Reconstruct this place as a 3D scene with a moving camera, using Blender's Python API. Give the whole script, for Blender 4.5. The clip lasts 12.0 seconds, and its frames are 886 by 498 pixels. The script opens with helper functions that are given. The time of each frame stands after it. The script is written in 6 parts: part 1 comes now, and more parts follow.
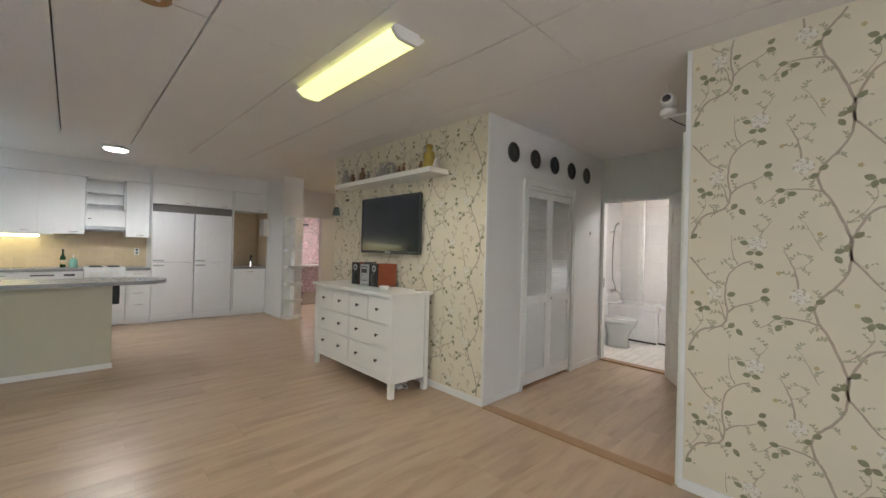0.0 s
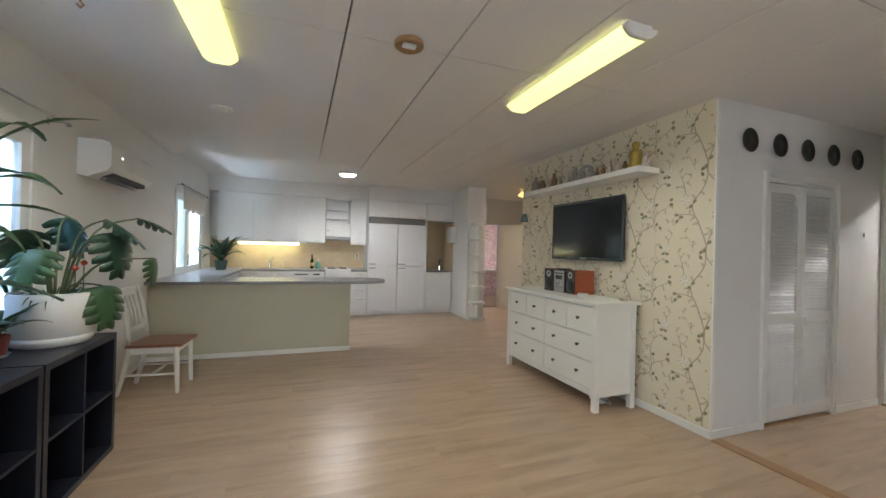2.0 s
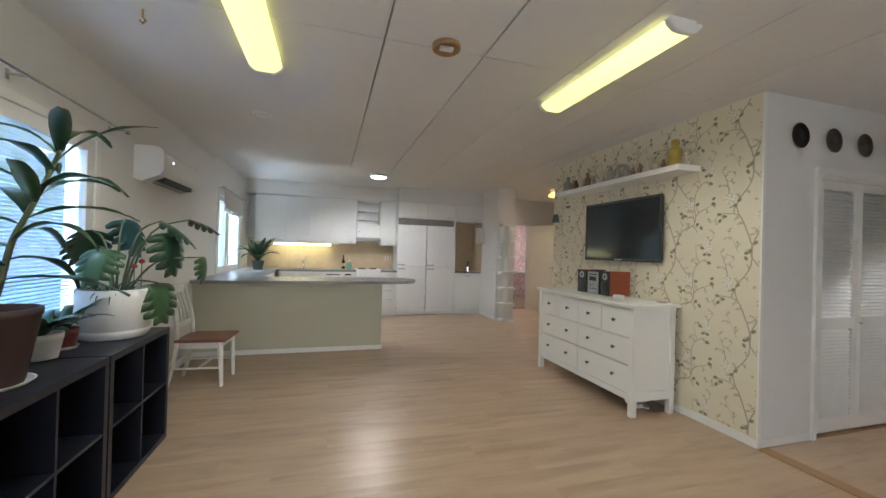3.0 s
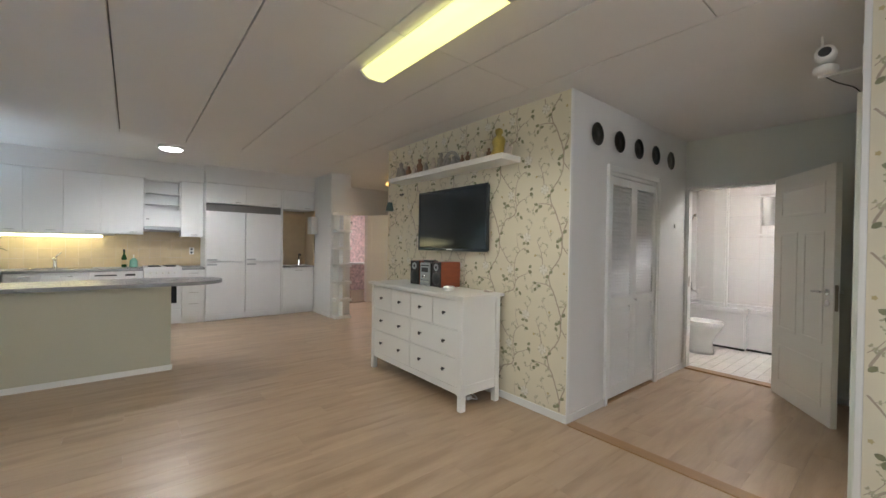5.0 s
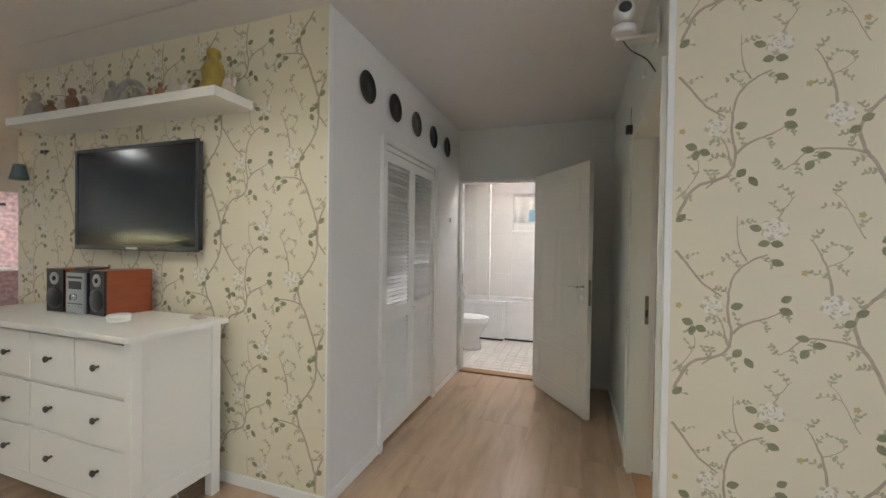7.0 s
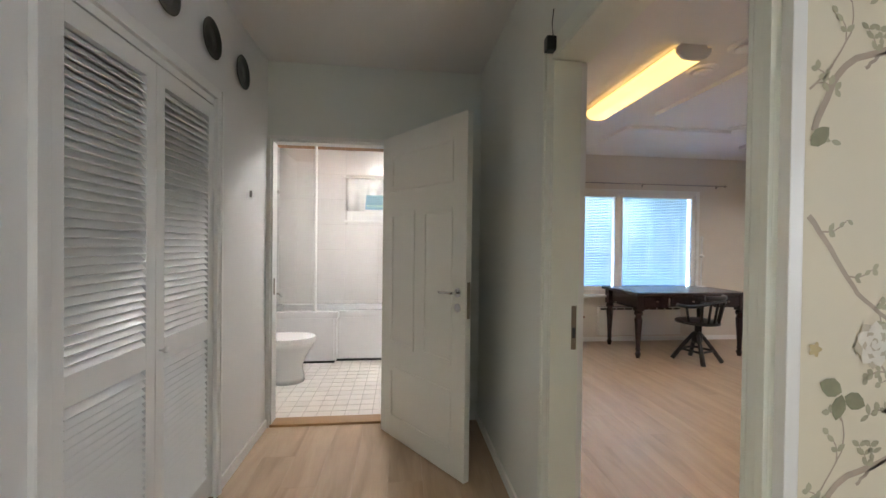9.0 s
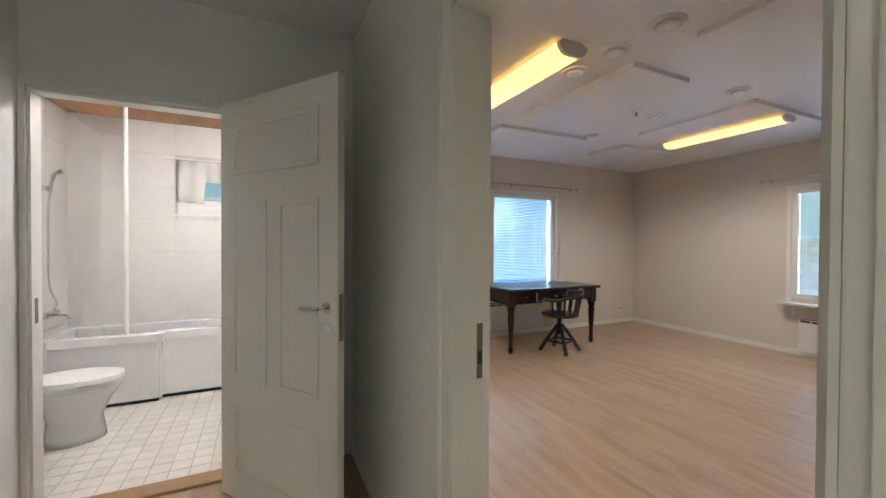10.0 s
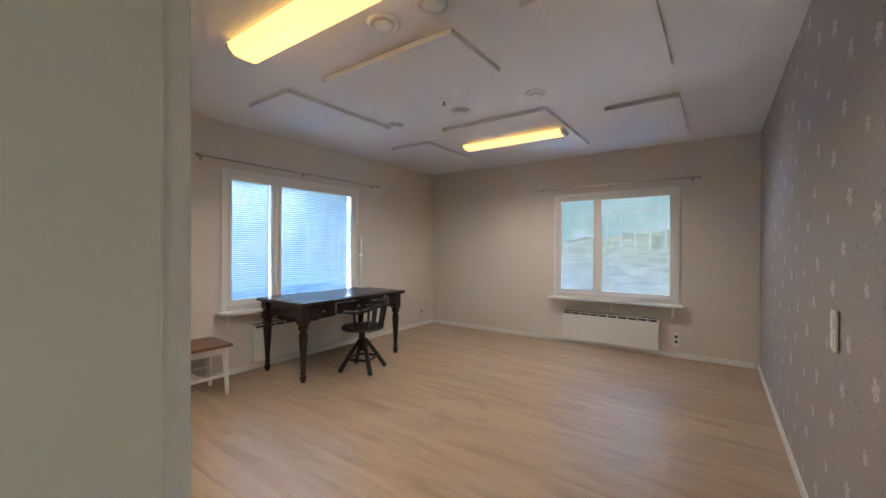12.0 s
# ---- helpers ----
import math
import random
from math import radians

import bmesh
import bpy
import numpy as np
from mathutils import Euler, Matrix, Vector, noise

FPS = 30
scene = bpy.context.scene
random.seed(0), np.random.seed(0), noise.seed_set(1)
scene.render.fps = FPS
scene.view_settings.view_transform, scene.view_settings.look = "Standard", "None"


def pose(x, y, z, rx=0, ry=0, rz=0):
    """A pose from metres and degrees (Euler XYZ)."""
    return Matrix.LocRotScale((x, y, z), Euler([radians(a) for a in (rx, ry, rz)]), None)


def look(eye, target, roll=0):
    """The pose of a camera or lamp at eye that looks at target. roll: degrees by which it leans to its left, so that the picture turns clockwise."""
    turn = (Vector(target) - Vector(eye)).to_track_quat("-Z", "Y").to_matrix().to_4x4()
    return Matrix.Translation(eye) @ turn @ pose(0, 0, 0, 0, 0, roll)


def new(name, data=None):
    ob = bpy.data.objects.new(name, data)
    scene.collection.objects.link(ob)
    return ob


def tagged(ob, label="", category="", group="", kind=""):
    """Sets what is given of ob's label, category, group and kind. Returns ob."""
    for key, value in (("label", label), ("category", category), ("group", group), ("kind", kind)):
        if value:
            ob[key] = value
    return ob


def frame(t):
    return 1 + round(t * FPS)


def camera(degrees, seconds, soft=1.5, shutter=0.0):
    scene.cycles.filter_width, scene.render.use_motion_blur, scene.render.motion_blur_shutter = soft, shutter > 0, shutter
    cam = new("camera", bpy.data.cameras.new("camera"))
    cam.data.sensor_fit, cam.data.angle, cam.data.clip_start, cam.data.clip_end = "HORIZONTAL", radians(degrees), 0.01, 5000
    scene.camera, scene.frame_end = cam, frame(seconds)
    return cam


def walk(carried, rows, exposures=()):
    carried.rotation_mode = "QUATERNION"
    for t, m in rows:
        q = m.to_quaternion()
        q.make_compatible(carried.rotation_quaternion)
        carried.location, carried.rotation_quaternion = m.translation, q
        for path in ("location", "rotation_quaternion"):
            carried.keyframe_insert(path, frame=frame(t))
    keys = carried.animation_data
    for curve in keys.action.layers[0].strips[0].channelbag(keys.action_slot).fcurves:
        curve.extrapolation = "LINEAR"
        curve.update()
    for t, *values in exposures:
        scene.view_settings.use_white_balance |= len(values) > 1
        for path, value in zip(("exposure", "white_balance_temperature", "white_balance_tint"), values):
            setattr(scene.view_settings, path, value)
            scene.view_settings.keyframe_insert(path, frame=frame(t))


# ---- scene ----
cam = camera(97.9, 12.0)
PATH = [
    (0, (0.104, 0.077, 1.371), (1.493, 1.516, 1.375), 1.5),
    (0.5, (-0.004, 0.145, 1.369), (1.2, 1.742, 1.377), 1.5),
    (1, (-0.068, 0.193, 1.374), (0.945, 1.917, 1.379), 1.4),
    (1.5, (-0.141, 0.217, 1.377), (0.695, 2.034, 1.38), 1.4),
    (2, (-0.207, 0.23, 1.374), (0.485, 2.106, 1.382), 1.5),
    (2.5, (-0.266, 0.229, 1.37), (0.327, 2.139, 1.382), 1.6),
    (2.7, (-0.277, 0.227, 1.367), (0.281, 2.147, 1.38), 1.7),
    (4.3, (-0.161, 0.358, 1.351), (0.725, 2.151, 1.336), 1.0),
    (4.5, (-0.093, 0.414, 1.354), (0.895, 2.153, 1.336), 1.1),
    (5, (0.104, 0.559, 1.367), (1.362, 2.114, 1.349), 0.9),
    (5.5, (0.28, 0.678, 1.349), (1.784, 1.996, 1.329), 0.9),
    (6, (0.501, 0.854, 1.384), (2.191, 1.923, 1.362), 0.8),
    (6.5, (0.757, 0.944, 1.354), (2.564, 1.801, 1.338), 0.8),
    (7, (1.057, 1.055, 1.379), (2.947, 1.709, 1.353), 0.8),
    (9, (2.202, 1.326, 1.315), (4.189, 1.104, 1.294), 0.7),
    (9.5, (2.419, 1.355, 1.334), (4.341, 0.802, 1.303), 0.3),
    (10, (2.611, 1.263, 1.328), (4.417, 0.405, 1.302), 0.3),
    (10.5, (2.785, 1.149, 1.329), (4.42, -0.002, 1.306), 0.3),
    (11, (2.958, 1.035, 1.332), (4.404, -0.347, 1.308), 0.2),
    (11.5, (3.117, 0.922, 1.325), (4.388, -0.623, 1.309), 0.1),
    (12, (3.209, 0.778, 1.323), (4.366, -0.854, 1.314), 0.2),
]
walk(cam, [(t, look(eye, target, roll)) for t, eye, target, roll in PATH], exposures=[(0.0, 0.2, 6000, 10), (5.0, 0.2, 6000, 10), (9.0, 0.34, 6000, 10), (11.0, 0.28, 6000, 10), (12.0, 0.22, 6000, 10)])

# ---- world, sun, large lights and exposure ----
world = bpy.data.worlds.new("world")
scene.world = world
world.use_nodes = True
sky = world.node_tree.nodes.new("ShaderNodeTexSky")
sky.sky_type, sky.sun_disc, sky.sun_elevation, sky.sun_rotation = "NISHITA", False, radians(41), radians(11)
world.node_tree.links.new(sky.outputs[0], world.node_tree.nodes["Background"].inputs[0])
world.node_tree.nodes["Background"].inputs[1].default_value = 0.12
sun = new("sun", bpy.data.lights.new("sun", "SUN"))
sun.data.energy, sun.data.angle, sun.data.color = 3.5, radians(12), (1, 0.96, 0.9)
sun.matrix_world = look((4, 20, 18), (0, 0, 0))


def window_fill(x, y, z, target, w, h, watts):
    """Area lamp added at a window to stand in for sky or ground light."""
    l = new("window_fill", bpy.data.lights.new("window_fill", "AREA"))
    l.data.shape, l.data.size, l.data.size_y, l.data.energy, l.data.color = "RECTANGLE", w, h, watts, (0.72, 0.86, 1.0)
    l.matrix_world = look((x, y, z), target)
    return l


# Upper lamps give sky light; low ones throw added light up at ceilings.
window_fill(-2.45, 2.75, 2.75, (-0.4, 2.75, 0.6), 1.5, 0.8, 130)
window_fill(-2.40, 2.75, 0.35, (0.2, 2.75, 2.6), 1.4, 0.5, 215)
window_fill(-2.45, 7.25, 2.75, (-0.4, 7.25, 0.6), 1.4, 0.8, 130)
window_fill(-2.40, 7.25, 0.45, (0.2, 7.0, 2.6), 1.4, 0.5, 60)
window_fill(7.9, -2.0, 2.75, (5.8, -2.0, 0.5), 1.7, 0.8, 110)
window_fill(7.80, -2.0, 0.30, (5.0, -2.0, 2.6), 1.6, 0.5, 480)
window_fill(4.37, -5.3, 2.75, (4.37, -3.2, 0.5), 1.6, 0.8, 110)
window_fill(4.37, -5.2, 0.30, (4.37, -2.3, 2.6), 1.5, 0.5, 480)
# Fill daylight at two unseen windows, added in the rear and side walls.
for l in (window_fill(-0.6, -2.50, 1.42, (-0.6, 3, 2.2), 2.1, 1.2, 50), window_fill(-1.75, -0.45, 1.42, (2, -0.45, 2.2), 1.9, 1.2, 3)):
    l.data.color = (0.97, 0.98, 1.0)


def lamp_light(x, y, z, watts, color, spread=165):
    """The downward light of a ceiling fitting."""
    l = new("lamp_light", bpy.data.lights.new("lamp_light", "SPOT"))
    l.data.energy, l.data.color, l.data.spot_size, l.data.spot_blend, l.data.shadow_soft_size = watts, color, radians(spread), 0.6, 0.10
    l.matrix_world = look((x, y, z), (x, y + 0.0001, z - 1))


for k in range(3):
    lamp_light(1.445, 1.98 + 0.41 * k, 2.47, 15.0, (1.0, 0.95, 0.82))
    lamp_light(-0.715, 2.02 + 0.41 * k, 2.47, 15.0, (1.0, 0.95, 0.82))
    lamp_light(4.64 + 0.41 * k, -0.49, 2.47, 28, (1.0, 0.88, 0.74))
    lamp_light(4.69 + 0.40 * k, -3.2, 2.46, 28, (1.0, 0.88, 0.74))
lamp_light(0.53, 7.1, 2.60, 105, (1.0, 0.97, 0.9))
# Fill for the far pink room, where no lamp is known.
lamp_light(4.5, 10.0, 2.6, 90, (1.0, 0.9, 0.82))
lamp_light(4.1, 7.15, 2.48, 45, (1.0, 0.78, 0.5))


# ---- materials ----
def mat(name, color, rough=0.5, metal=0.0, vary=0.06, scale=6.0, bump=0.0, bscale=60.0, rand=0.0, stretch=(1, 1, 1), coat=0.0, emit=0.0, ecolor=None, spec=0.5):
    m = bpy.data.materials.new(name)
    m.use_nodes = True
    nt = m.node_tree
    b = nt.nodes["Principled BSDF"]
    b.inputs["Roughness"].default_value, b.inputs["Metallic"].default_value = rough, metal
    b.inputs["Specular IOR Level"].default_value = spec
    b.inputs["Coat Weight"].default_value = coat
    b.inputs["Coat Roughness"].default_value = 0.12
    b.inputs["Base Color"].default_value = (*color, 1)
    if emit:
        b.inputs["Emission Color"].default_value = (*(ecolor or color), 1)
        b.inputs["Emission Strength"].default_value = emit
    tc = nt.nodes.new("ShaderNodeTexCoord")
    mp = nt.nodes.new("ShaderNodeMapping")
    mp.inputs["Scale"].default_value = stretch
    nt.links.new(tc.outputs["Object"], mp.inputs[0])
    if vary:
        n = nt.nodes.new("ShaderNodeTexNoise")
        n.inputs["Scale"].default_value, n.inputs["Detail"].default_value = scale, 3.5
        nt.links.new(mp.outputs[0], n.inputs["Vector"])
        r = nt.nodes.new("ShaderNodeMapRange")
        r.inputs["From Min"].default_value, r.inputs["From Max"].default_value = 0.15, 0.85
        r.inputs["To Min"].default_value, r.inputs["To Max"].default_value = 1 - vary, 1 + vary
        nt.links.new(n.outputs["Fac"], r.inputs["Value"])
        v = r.outputs[0]
        if rand:
            oi = nt.nodes.new("ShaderNodeObjectInfo")
            r2 = nt.nodes.new("ShaderNodeMapRange")
            r2.inputs["To Min"].default_value, r2.inputs["To Max"].default_value = 1 - rand, 1 + rand
            nt.links.new(oi.outputs["Random"], r2.inputs["Value"])
            mul = nt.nodes.new("ShaderNodeMath")
            mul.operation = "MULTIPLY"
            nt.links.new(v, mul.inputs[0])
            nt.links.new(r2.outputs[0], mul.inputs[1])
            v = mul.outputs[0]
            off = nt.nodes.new("ShaderNodeVectorMath")
            off.operation = "SCALE"
            off.inputs[0].default_value = (37, 11, 5)
            nt.links.new(oi.outputs["Random"], off.inputs["Scale"])
            nt.links.new(off.outputs[0], mp.inputs["Location"])
        mx = nt.nodes.new("ShaderNodeVectorMath")
        mx.operation = "SCALE"
        mx.inputs[0].default_value = color
        nt.links.new(v, mx.inputs["Scale"])
        nt.links.new(mx.outputs[0], b.inputs["Base Color"])
        rr = nt.nodes.new("ShaderNodeMapRange")
        rr.inputs["To Min"].default_value, rr.inputs["To Max"].default_value = max(0.02, rough * 0.85), min(1, rough * 1.15)
        nt.links.new(n.outputs["Fac"], rr.inputs["Value"])
        nt.links.new(rr.outputs[0], b.inputs["Roughness"])
    if bump:
        n2 = nt.nodes.new("ShaderNodeTexNoise")
        n2.inputs["Scale"].default_value, n2.inputs["Detail"].default_value = bscale, 4
        nt.links.new(mp.outputs[0], n2.inputs["Vector"])
        bp = nt.nodes.new("ShaderNodeBump")
        bp.inputs["Strength"].default_value, bp.inputs["Distance"].default_value = bump, 0.004
        nt.links.new(n2.outputs["Fac"], bp.inputs["Height"])
        nt.links.new(bp.outputs[0], b.inputs["Normal"])
    return m


def glass(name, tint, rough=0.0):
    """Thin clear glass: mostly let through, with a weak mirror."""
    m = bpy.data.materials.new(name)
    m.use_nodes = True
    nt = m.node_tree
    nt.nodes.remove(nt.nodes["Principled BSDF"])
    t, g, mixn = nt.nodes.new("ShaderNodeBsdfTransparent"), nt.nodes.new("ShaderNodeBsdfGlossy"), nt.nodes.new("ShaderNodeMixShader")
    t.inputs[0].default_value = (*tint, 1)
    g.inputs["Roughness"].default_value = rough
    mixn.inputs[0].default_value = 0.08
    nt.links.new(t.outputs[0], mixn.inputs[1])
    nt.links.new(g.outputs[0], mixn.inputs[2])
    nt.links.new(mixn.outputs[0], nt.nodes["Material Output"].inputs[0])
    return m


def laminate():
    """Oak-print laminate: dark figure and pale streaks along each board, fine pores, satin gloss."""
    m = mat("laminate", (0.43, 0.31, 0.205), 0.31, vary=0.05, scale=1.2, rand=0.06, spec=0.55)
    nt = m.node_tree
    b = nt.nodes["Principled BSDF"]
    tc, oi = nt.nodes.new("ShaderNodeTexCoord"), nt.nodes.new("ShaderNodeObjectInfo")
    off = nt.nodes.new("ShaderNodeVectorMath")
    off.operation = "SCALE"
    off.inputs[0].default_value = (31, 17, 5)
    nt.links.new(oi.outputs["Random"], off.inputs["Scale"])

    def grain(stretch, scale, detail, distort):
        mp, n = nt.nodes.new("ShaderNodeMapping"), nt.nodes.new("ShaderNodeTexNoise")
        mp.inputs["Scale"].default_value = stretch
        nt.links.new(tc.outputs["Object"], mp.inputs[0])
        nt.links.new(off.outputs[0], mp.inputs["Location"])
        nt.links.new(mp.outputs[0], n.inputs["Vector"])
        n.inputs["Scale"].default_value, n.inputs["Detail"].default_value, n.inputs["Distortion"].default_value = scale, detail, distort
        return n.outputs["Fac"]
    figure_noise, pores = grain((0.8, 5.0, 1), 2.2, 3.0, 0.6), grain((3.0, 60.0, 1), 3.0, 3.0, 0.0)
    ramp = nt.nodes.new("ShaderNodeValToRGB")
    ramp.color_ramp.elements[0].position, ramp.color_ramp.elements[0].color = 0.28, (0.355, 0.248, 0.158, 1)
    ramp.color_ramp.elements[1].position, ramp.color_ramp.elements[1].color = 0.75, (0.495, 0.365, 0.248, 1)
    ramp.color_ramp.elements.new(0.48).color = (0.435, 0.312, 0.205, 1)
    nt.links.new(figure_noise, ramp.inputs[0])
    tone = nt.nodes.new("ShaderNodeMapRange")
    tone.inputs["From Min"].default_value, tone.inputs["From Max"].default_value = 0.3, 0.7
    tone.inputs["To Min"].default_value, tone.inputs["To Max"].default_value = 0.96, 1.03
    nt.links.new(pores, tone.inputs["Value"])
    board = nt.nodes.new("ShaderNodeMapRange")
    board.inputs["To Min"].default_value, board.inputs["To Max"].default_value = 0.95, 1.05
    nt.links.new(oi.outputs["Random"], board.inputs["Value"])
    mul = nt.nodes.new("ShaderNodeMath")
    mul.operation = "MULTIPLY"
    nt.links.new(tone.outputs[0], mul.inputs[0])
    nt.links.new(board.outputs[0], mul.inputs[1])
    col = nt.nodes.new("ShaderNodeVectorMath")
    col.operation = "SCALE"
    nt.links.new(ramp.outputs[0], col.inputs[0])
    nt.links.new(mul.outputs[0], col.inputs["Scale"])
    nt.links.new(col.outputs[0], b.inputs["Base Color"])
    bp = nt.nodes.new("ShaderNodeBump")
    bp.inputs["Strength"].default_value, bp.inputs["Distance"].default_value = 0.05, 0.002
    nt.links.new(pores, bp.inputs["Height"])
    nt.links.new(bp.outputs[0], b.inputs["Normal"])
    return m


WALL = mat("wall_paint", (0.74, 0.73, 0.71), 0.55, vary=0.025, scale=1.5, bump=0.06, bscale=180)
# White hall wall and trim with the light's green cast mixed into the colour.
HALL_CAST = mat("hall_paint_cast", (0.715, 0.735, 0.685), 0.45, vary=0.03, scale=1.5, bump=0.06, bscale=180)
HALLTRIM_CAST = mat("hall_trim_cast", (0.75, 0.77, 0.69), 0.32, vary=0.03, scale=3)
OFFICE_WALL = mat("office_paint", (0.66, 0.61, 0.54), 0.6, vary=0.03, scale=1.5, bump=0.06, bscale=180)
CEIL = mat("ceiling_paint", (0.76, 0.745, 0.725), 0.75, vary=0.025, scale=2, bump=0.05, bscale=150)
POSTM = mat("weathered_post", (0.46, 0.48, 0.46), 0.7, vary=0.2, scale=6)
JOINT = mat("ceiling_joint", (0.2, 0.19, 0.18), 0.8, vary=0.1)
FLOOR = laminate()
SUBFLOOR = mat("subfloor", (0.2, 0.15, 0.1), 0.7)
PAPER = mat("wallpaper_cream", (0.70, 0.635, 0.485), 0.6, vary=0.04, scale=1.3, stretch=(1, 1, 4), bump=0.05, bscale=120)
P_BRANCH = mat("print_branch", (0.43, 0.35, 0.265), 0.6, vary=0.2, scale=30)
P_LEAF = mat("print_leaf", (0.25, 0.245, 0.14), 0.6, vary=0.3, scale=25)
P_LEAF2 = mat("print_leaf_grey", (0.42, 0.39, 0.26), 0.6, vary=0.25, scale=25)
P_FLOWER = mat("print_flower", (0.73, 0.69, 0.60), 0.6, vary=0.1, scale=60)
P_PETAL = mat("print_petal_edge", (0.52, 0.46, 0.34), 0.6, vary=0.1, scale=60)
P_YELLOW = mat("print_yellow", (0.50, 0.40, 0.20), 0.6, vary=0.1)
GREYPAPER = mat("wallpaper_grey", (0.36, 0.325, 0.31), 0.6, vary=0.08, scale=2.0, bump=0.05, bscale=120)
G_WHITE = mat("print_rose_white", (0.6, 0.58, 0.56), 0.6, vary=0.2, scale=60)
G_DARK = mat("print_rose_leaf", (0.25, 0.22, 0.21), 0.6, vary=0.2, scale=60)
TRIM = mat("white_trim", (0.78, 0.77, 0.74), 0.35, vary=0.03, scale=3)
DOORM = mat("door_paint", (0.72, 0.71, 0.64), 0.30, vary=0.0)
WHITE = mat("white_lacquer", (0.80, 0.79, 0.75), 0.3, vary=0.0)
CAB = mat("cabinet_white", (0.80, 0.80, 0.79), 0.35, vary=0.02, scale=3)
FRIDGEM = mat("fridge_white", (0.78, 0.78, 0.79), 0.3, vary=0.02, scale=3, bump=0.03, bscale=300)
DARKGAP = mat("dark_gap", (0.04, 0.04, 0.042), 0.6)
BARM = mat("bar_olive_paint", (0.50, 0.48, 0.36), 0.55, vary=0.03, scale=2, bump=0.05, bscale=150)
WORKTOP = mat("grey_worktop", (0.27, 0.27, 0.28), 0.28, vary=0.15, scale=60)
STEEL = mat("steel", (0.6, 0.6, 0.6), 0.25, metal=1, vary=0.05)
CHROME = mat("chrome", (0.75, 0.75, 0.75), 0.12, metal=1, vary=0.03)
DARKMETAL = mat("dark_metal", (0.12, 0.115, 0.11), 0.35, metal=0.9, vary=0.1)
BRASSY = mat("aged_steel_plate", (0.25, 0.21, 0.16), 0.4, metal=0.8)
BLACKP = mat("black_plastic", (0.02, 0.02, 0.022), 0.35, vary=0.1)
SCREEN = mat("screen_glass", (0.012, 0.014, 0.016), 0.12, vary=0.0)
SILVERP = mat("silver_plastic", (0.42, 0.44, 0.46), 0.3, metal=0.6, vary=0.05)
CHERRY = mat("cherry_veneer", (0.25, 0.06, 0.022), 0.35, vary=0.2, scale=8, stretch=(1, 1, 6))
SEATWOOD = mat("seat_stained_wood", (0.2, 0.075, 0.035), 0.3, vary=0.2, scale=6, stretch=(6, 1, 1))
MAHOG = mat("dark_mahogany", (0.022, 0.008, 0.009), 0.25, vary=0.3, scale=8, stretch=(1, 6, 1), coat=0.1)
DARKCHAIR = mat("black_stained_wood", (0.010, 0.009, 0.011), 0.35, vary=0.2, scale=10)
LEATHER = mat("desk_leather", (0.03, 0.022, 0.02), 0.3, vary=0.15, scale=30)
BLACKWOOD = mat("black_brown_foil", (0.009, 0.011, 0.02), 0.4, vary=0.2, scale=5, stretch=(1, 8, 1))
TILE = mat("wall_tile", (0.76, 0.735, 0.71), 0.2, vary=0.03, scale=3, rand=0.02)
GROUT = mat("grout", (0.6, 0.57, 0.54), 0.8)
FTILE = mat("floor_tile", (0.70, 0.66, 0.61), 0.3, vary=0.05, scale=8, rand=0.05)
FGROUT = mat("floor_grout", (0.46, 0.42, 0.38), 0.8)
SPLASH = mat("splash_tile", (0.60, 0.47, 0.30), 0.35, vary=0.08, scale=8, rand=0.04)
PORCELAIN = mat("porcelain", (0.82, 0.82, 0.81), 0.12, vary=0.01)
ACRYLIC = mat("acrylic_tub", (0.80, 0.79, 0.79), 0.2, vary=0.02)
PINE = mat("pine_boards", (0.42, 0.22, 0.1), 0.45, vary=0.25, scale=4, stretch=(8, 0.6, 1))
OAKSTRIP = mat("threshold_oak", (0.34, 0.20, 0.09), 0.4, vary=0.15, scale=6, stretch=(6, 1, 1))
BLIND = mat("blind_slat", (0.30, 0.43, 0.64), 0.45, vary=0.02)
CURTAIN = mat("lace_curtain", (0.66, 0.62, 0.56), 0.8, vary=0.15, scale=40)
SHOWERGLASS = glass("shower_glass", (0.985, 0.99, 0.985))
PANE = glass("window_glass", (0.92, 0.96, 0.98))
PLATEM = mat("plate_glaze", (0.010, 0.011, 0.010), 0.22, vary=0.6, scale=14, coat=0.1)
PLATEM2 = mat("plate_centre", (0.02, 0.016, 0.013), 0.2, vary=0.7, scale=20, coat=0.1)
GREEN = mat("leaf_green", (0.035, 0.085, 0.03), 0.35, vary=0.35, scale=14)
GREEN2 = mat("leaf_dark_green", (0.02, 0.055, 0.03), 0.3, vary=0.35, scale=14)
STEM = mat("plant_stem", (0.09, 0.11, 0.045), 0.5, vary=0.2, scale=20)
TERRA = mat("brown_pot", (0.06, 0.032, 0.03), 0.5, vary=0.1, scale=8)
REDPOT = mat("red_pot", (0.2, 0.045, 0.035), 0.5, vary=0.1)
SOIL = mat("soil", (0.04, 0.028, 0.018), 0.95, vary=0.4, scale=60, bump=0.8, bscale=120)
POTWHITE = mat("white_pot", (0.74, 0.73, 0.70), 0.4, vary=0.03)
GOLD = mat("gilt_figure", (0.44, 0.33, 0.08), 0.35, metal=0.35, vary=0.2, scale=30)
STONEFIG = mat("grey_figure", (0.34, 0.31, 0.27), 0.7, vary=0.3, scale=30)
CLAYFIG = mat("brown_figure", (0.24, 0.13, 0.075), 0.6, vary=0.3, scale=30)
CREAMFIG = mat("cream_figure", (0.58, 0.5, 0.42), 0.5, vary=0.2, scale=30)
TEAL = mat("teal_thermometer", (0.10, 0.15, 0.14), 0.5)
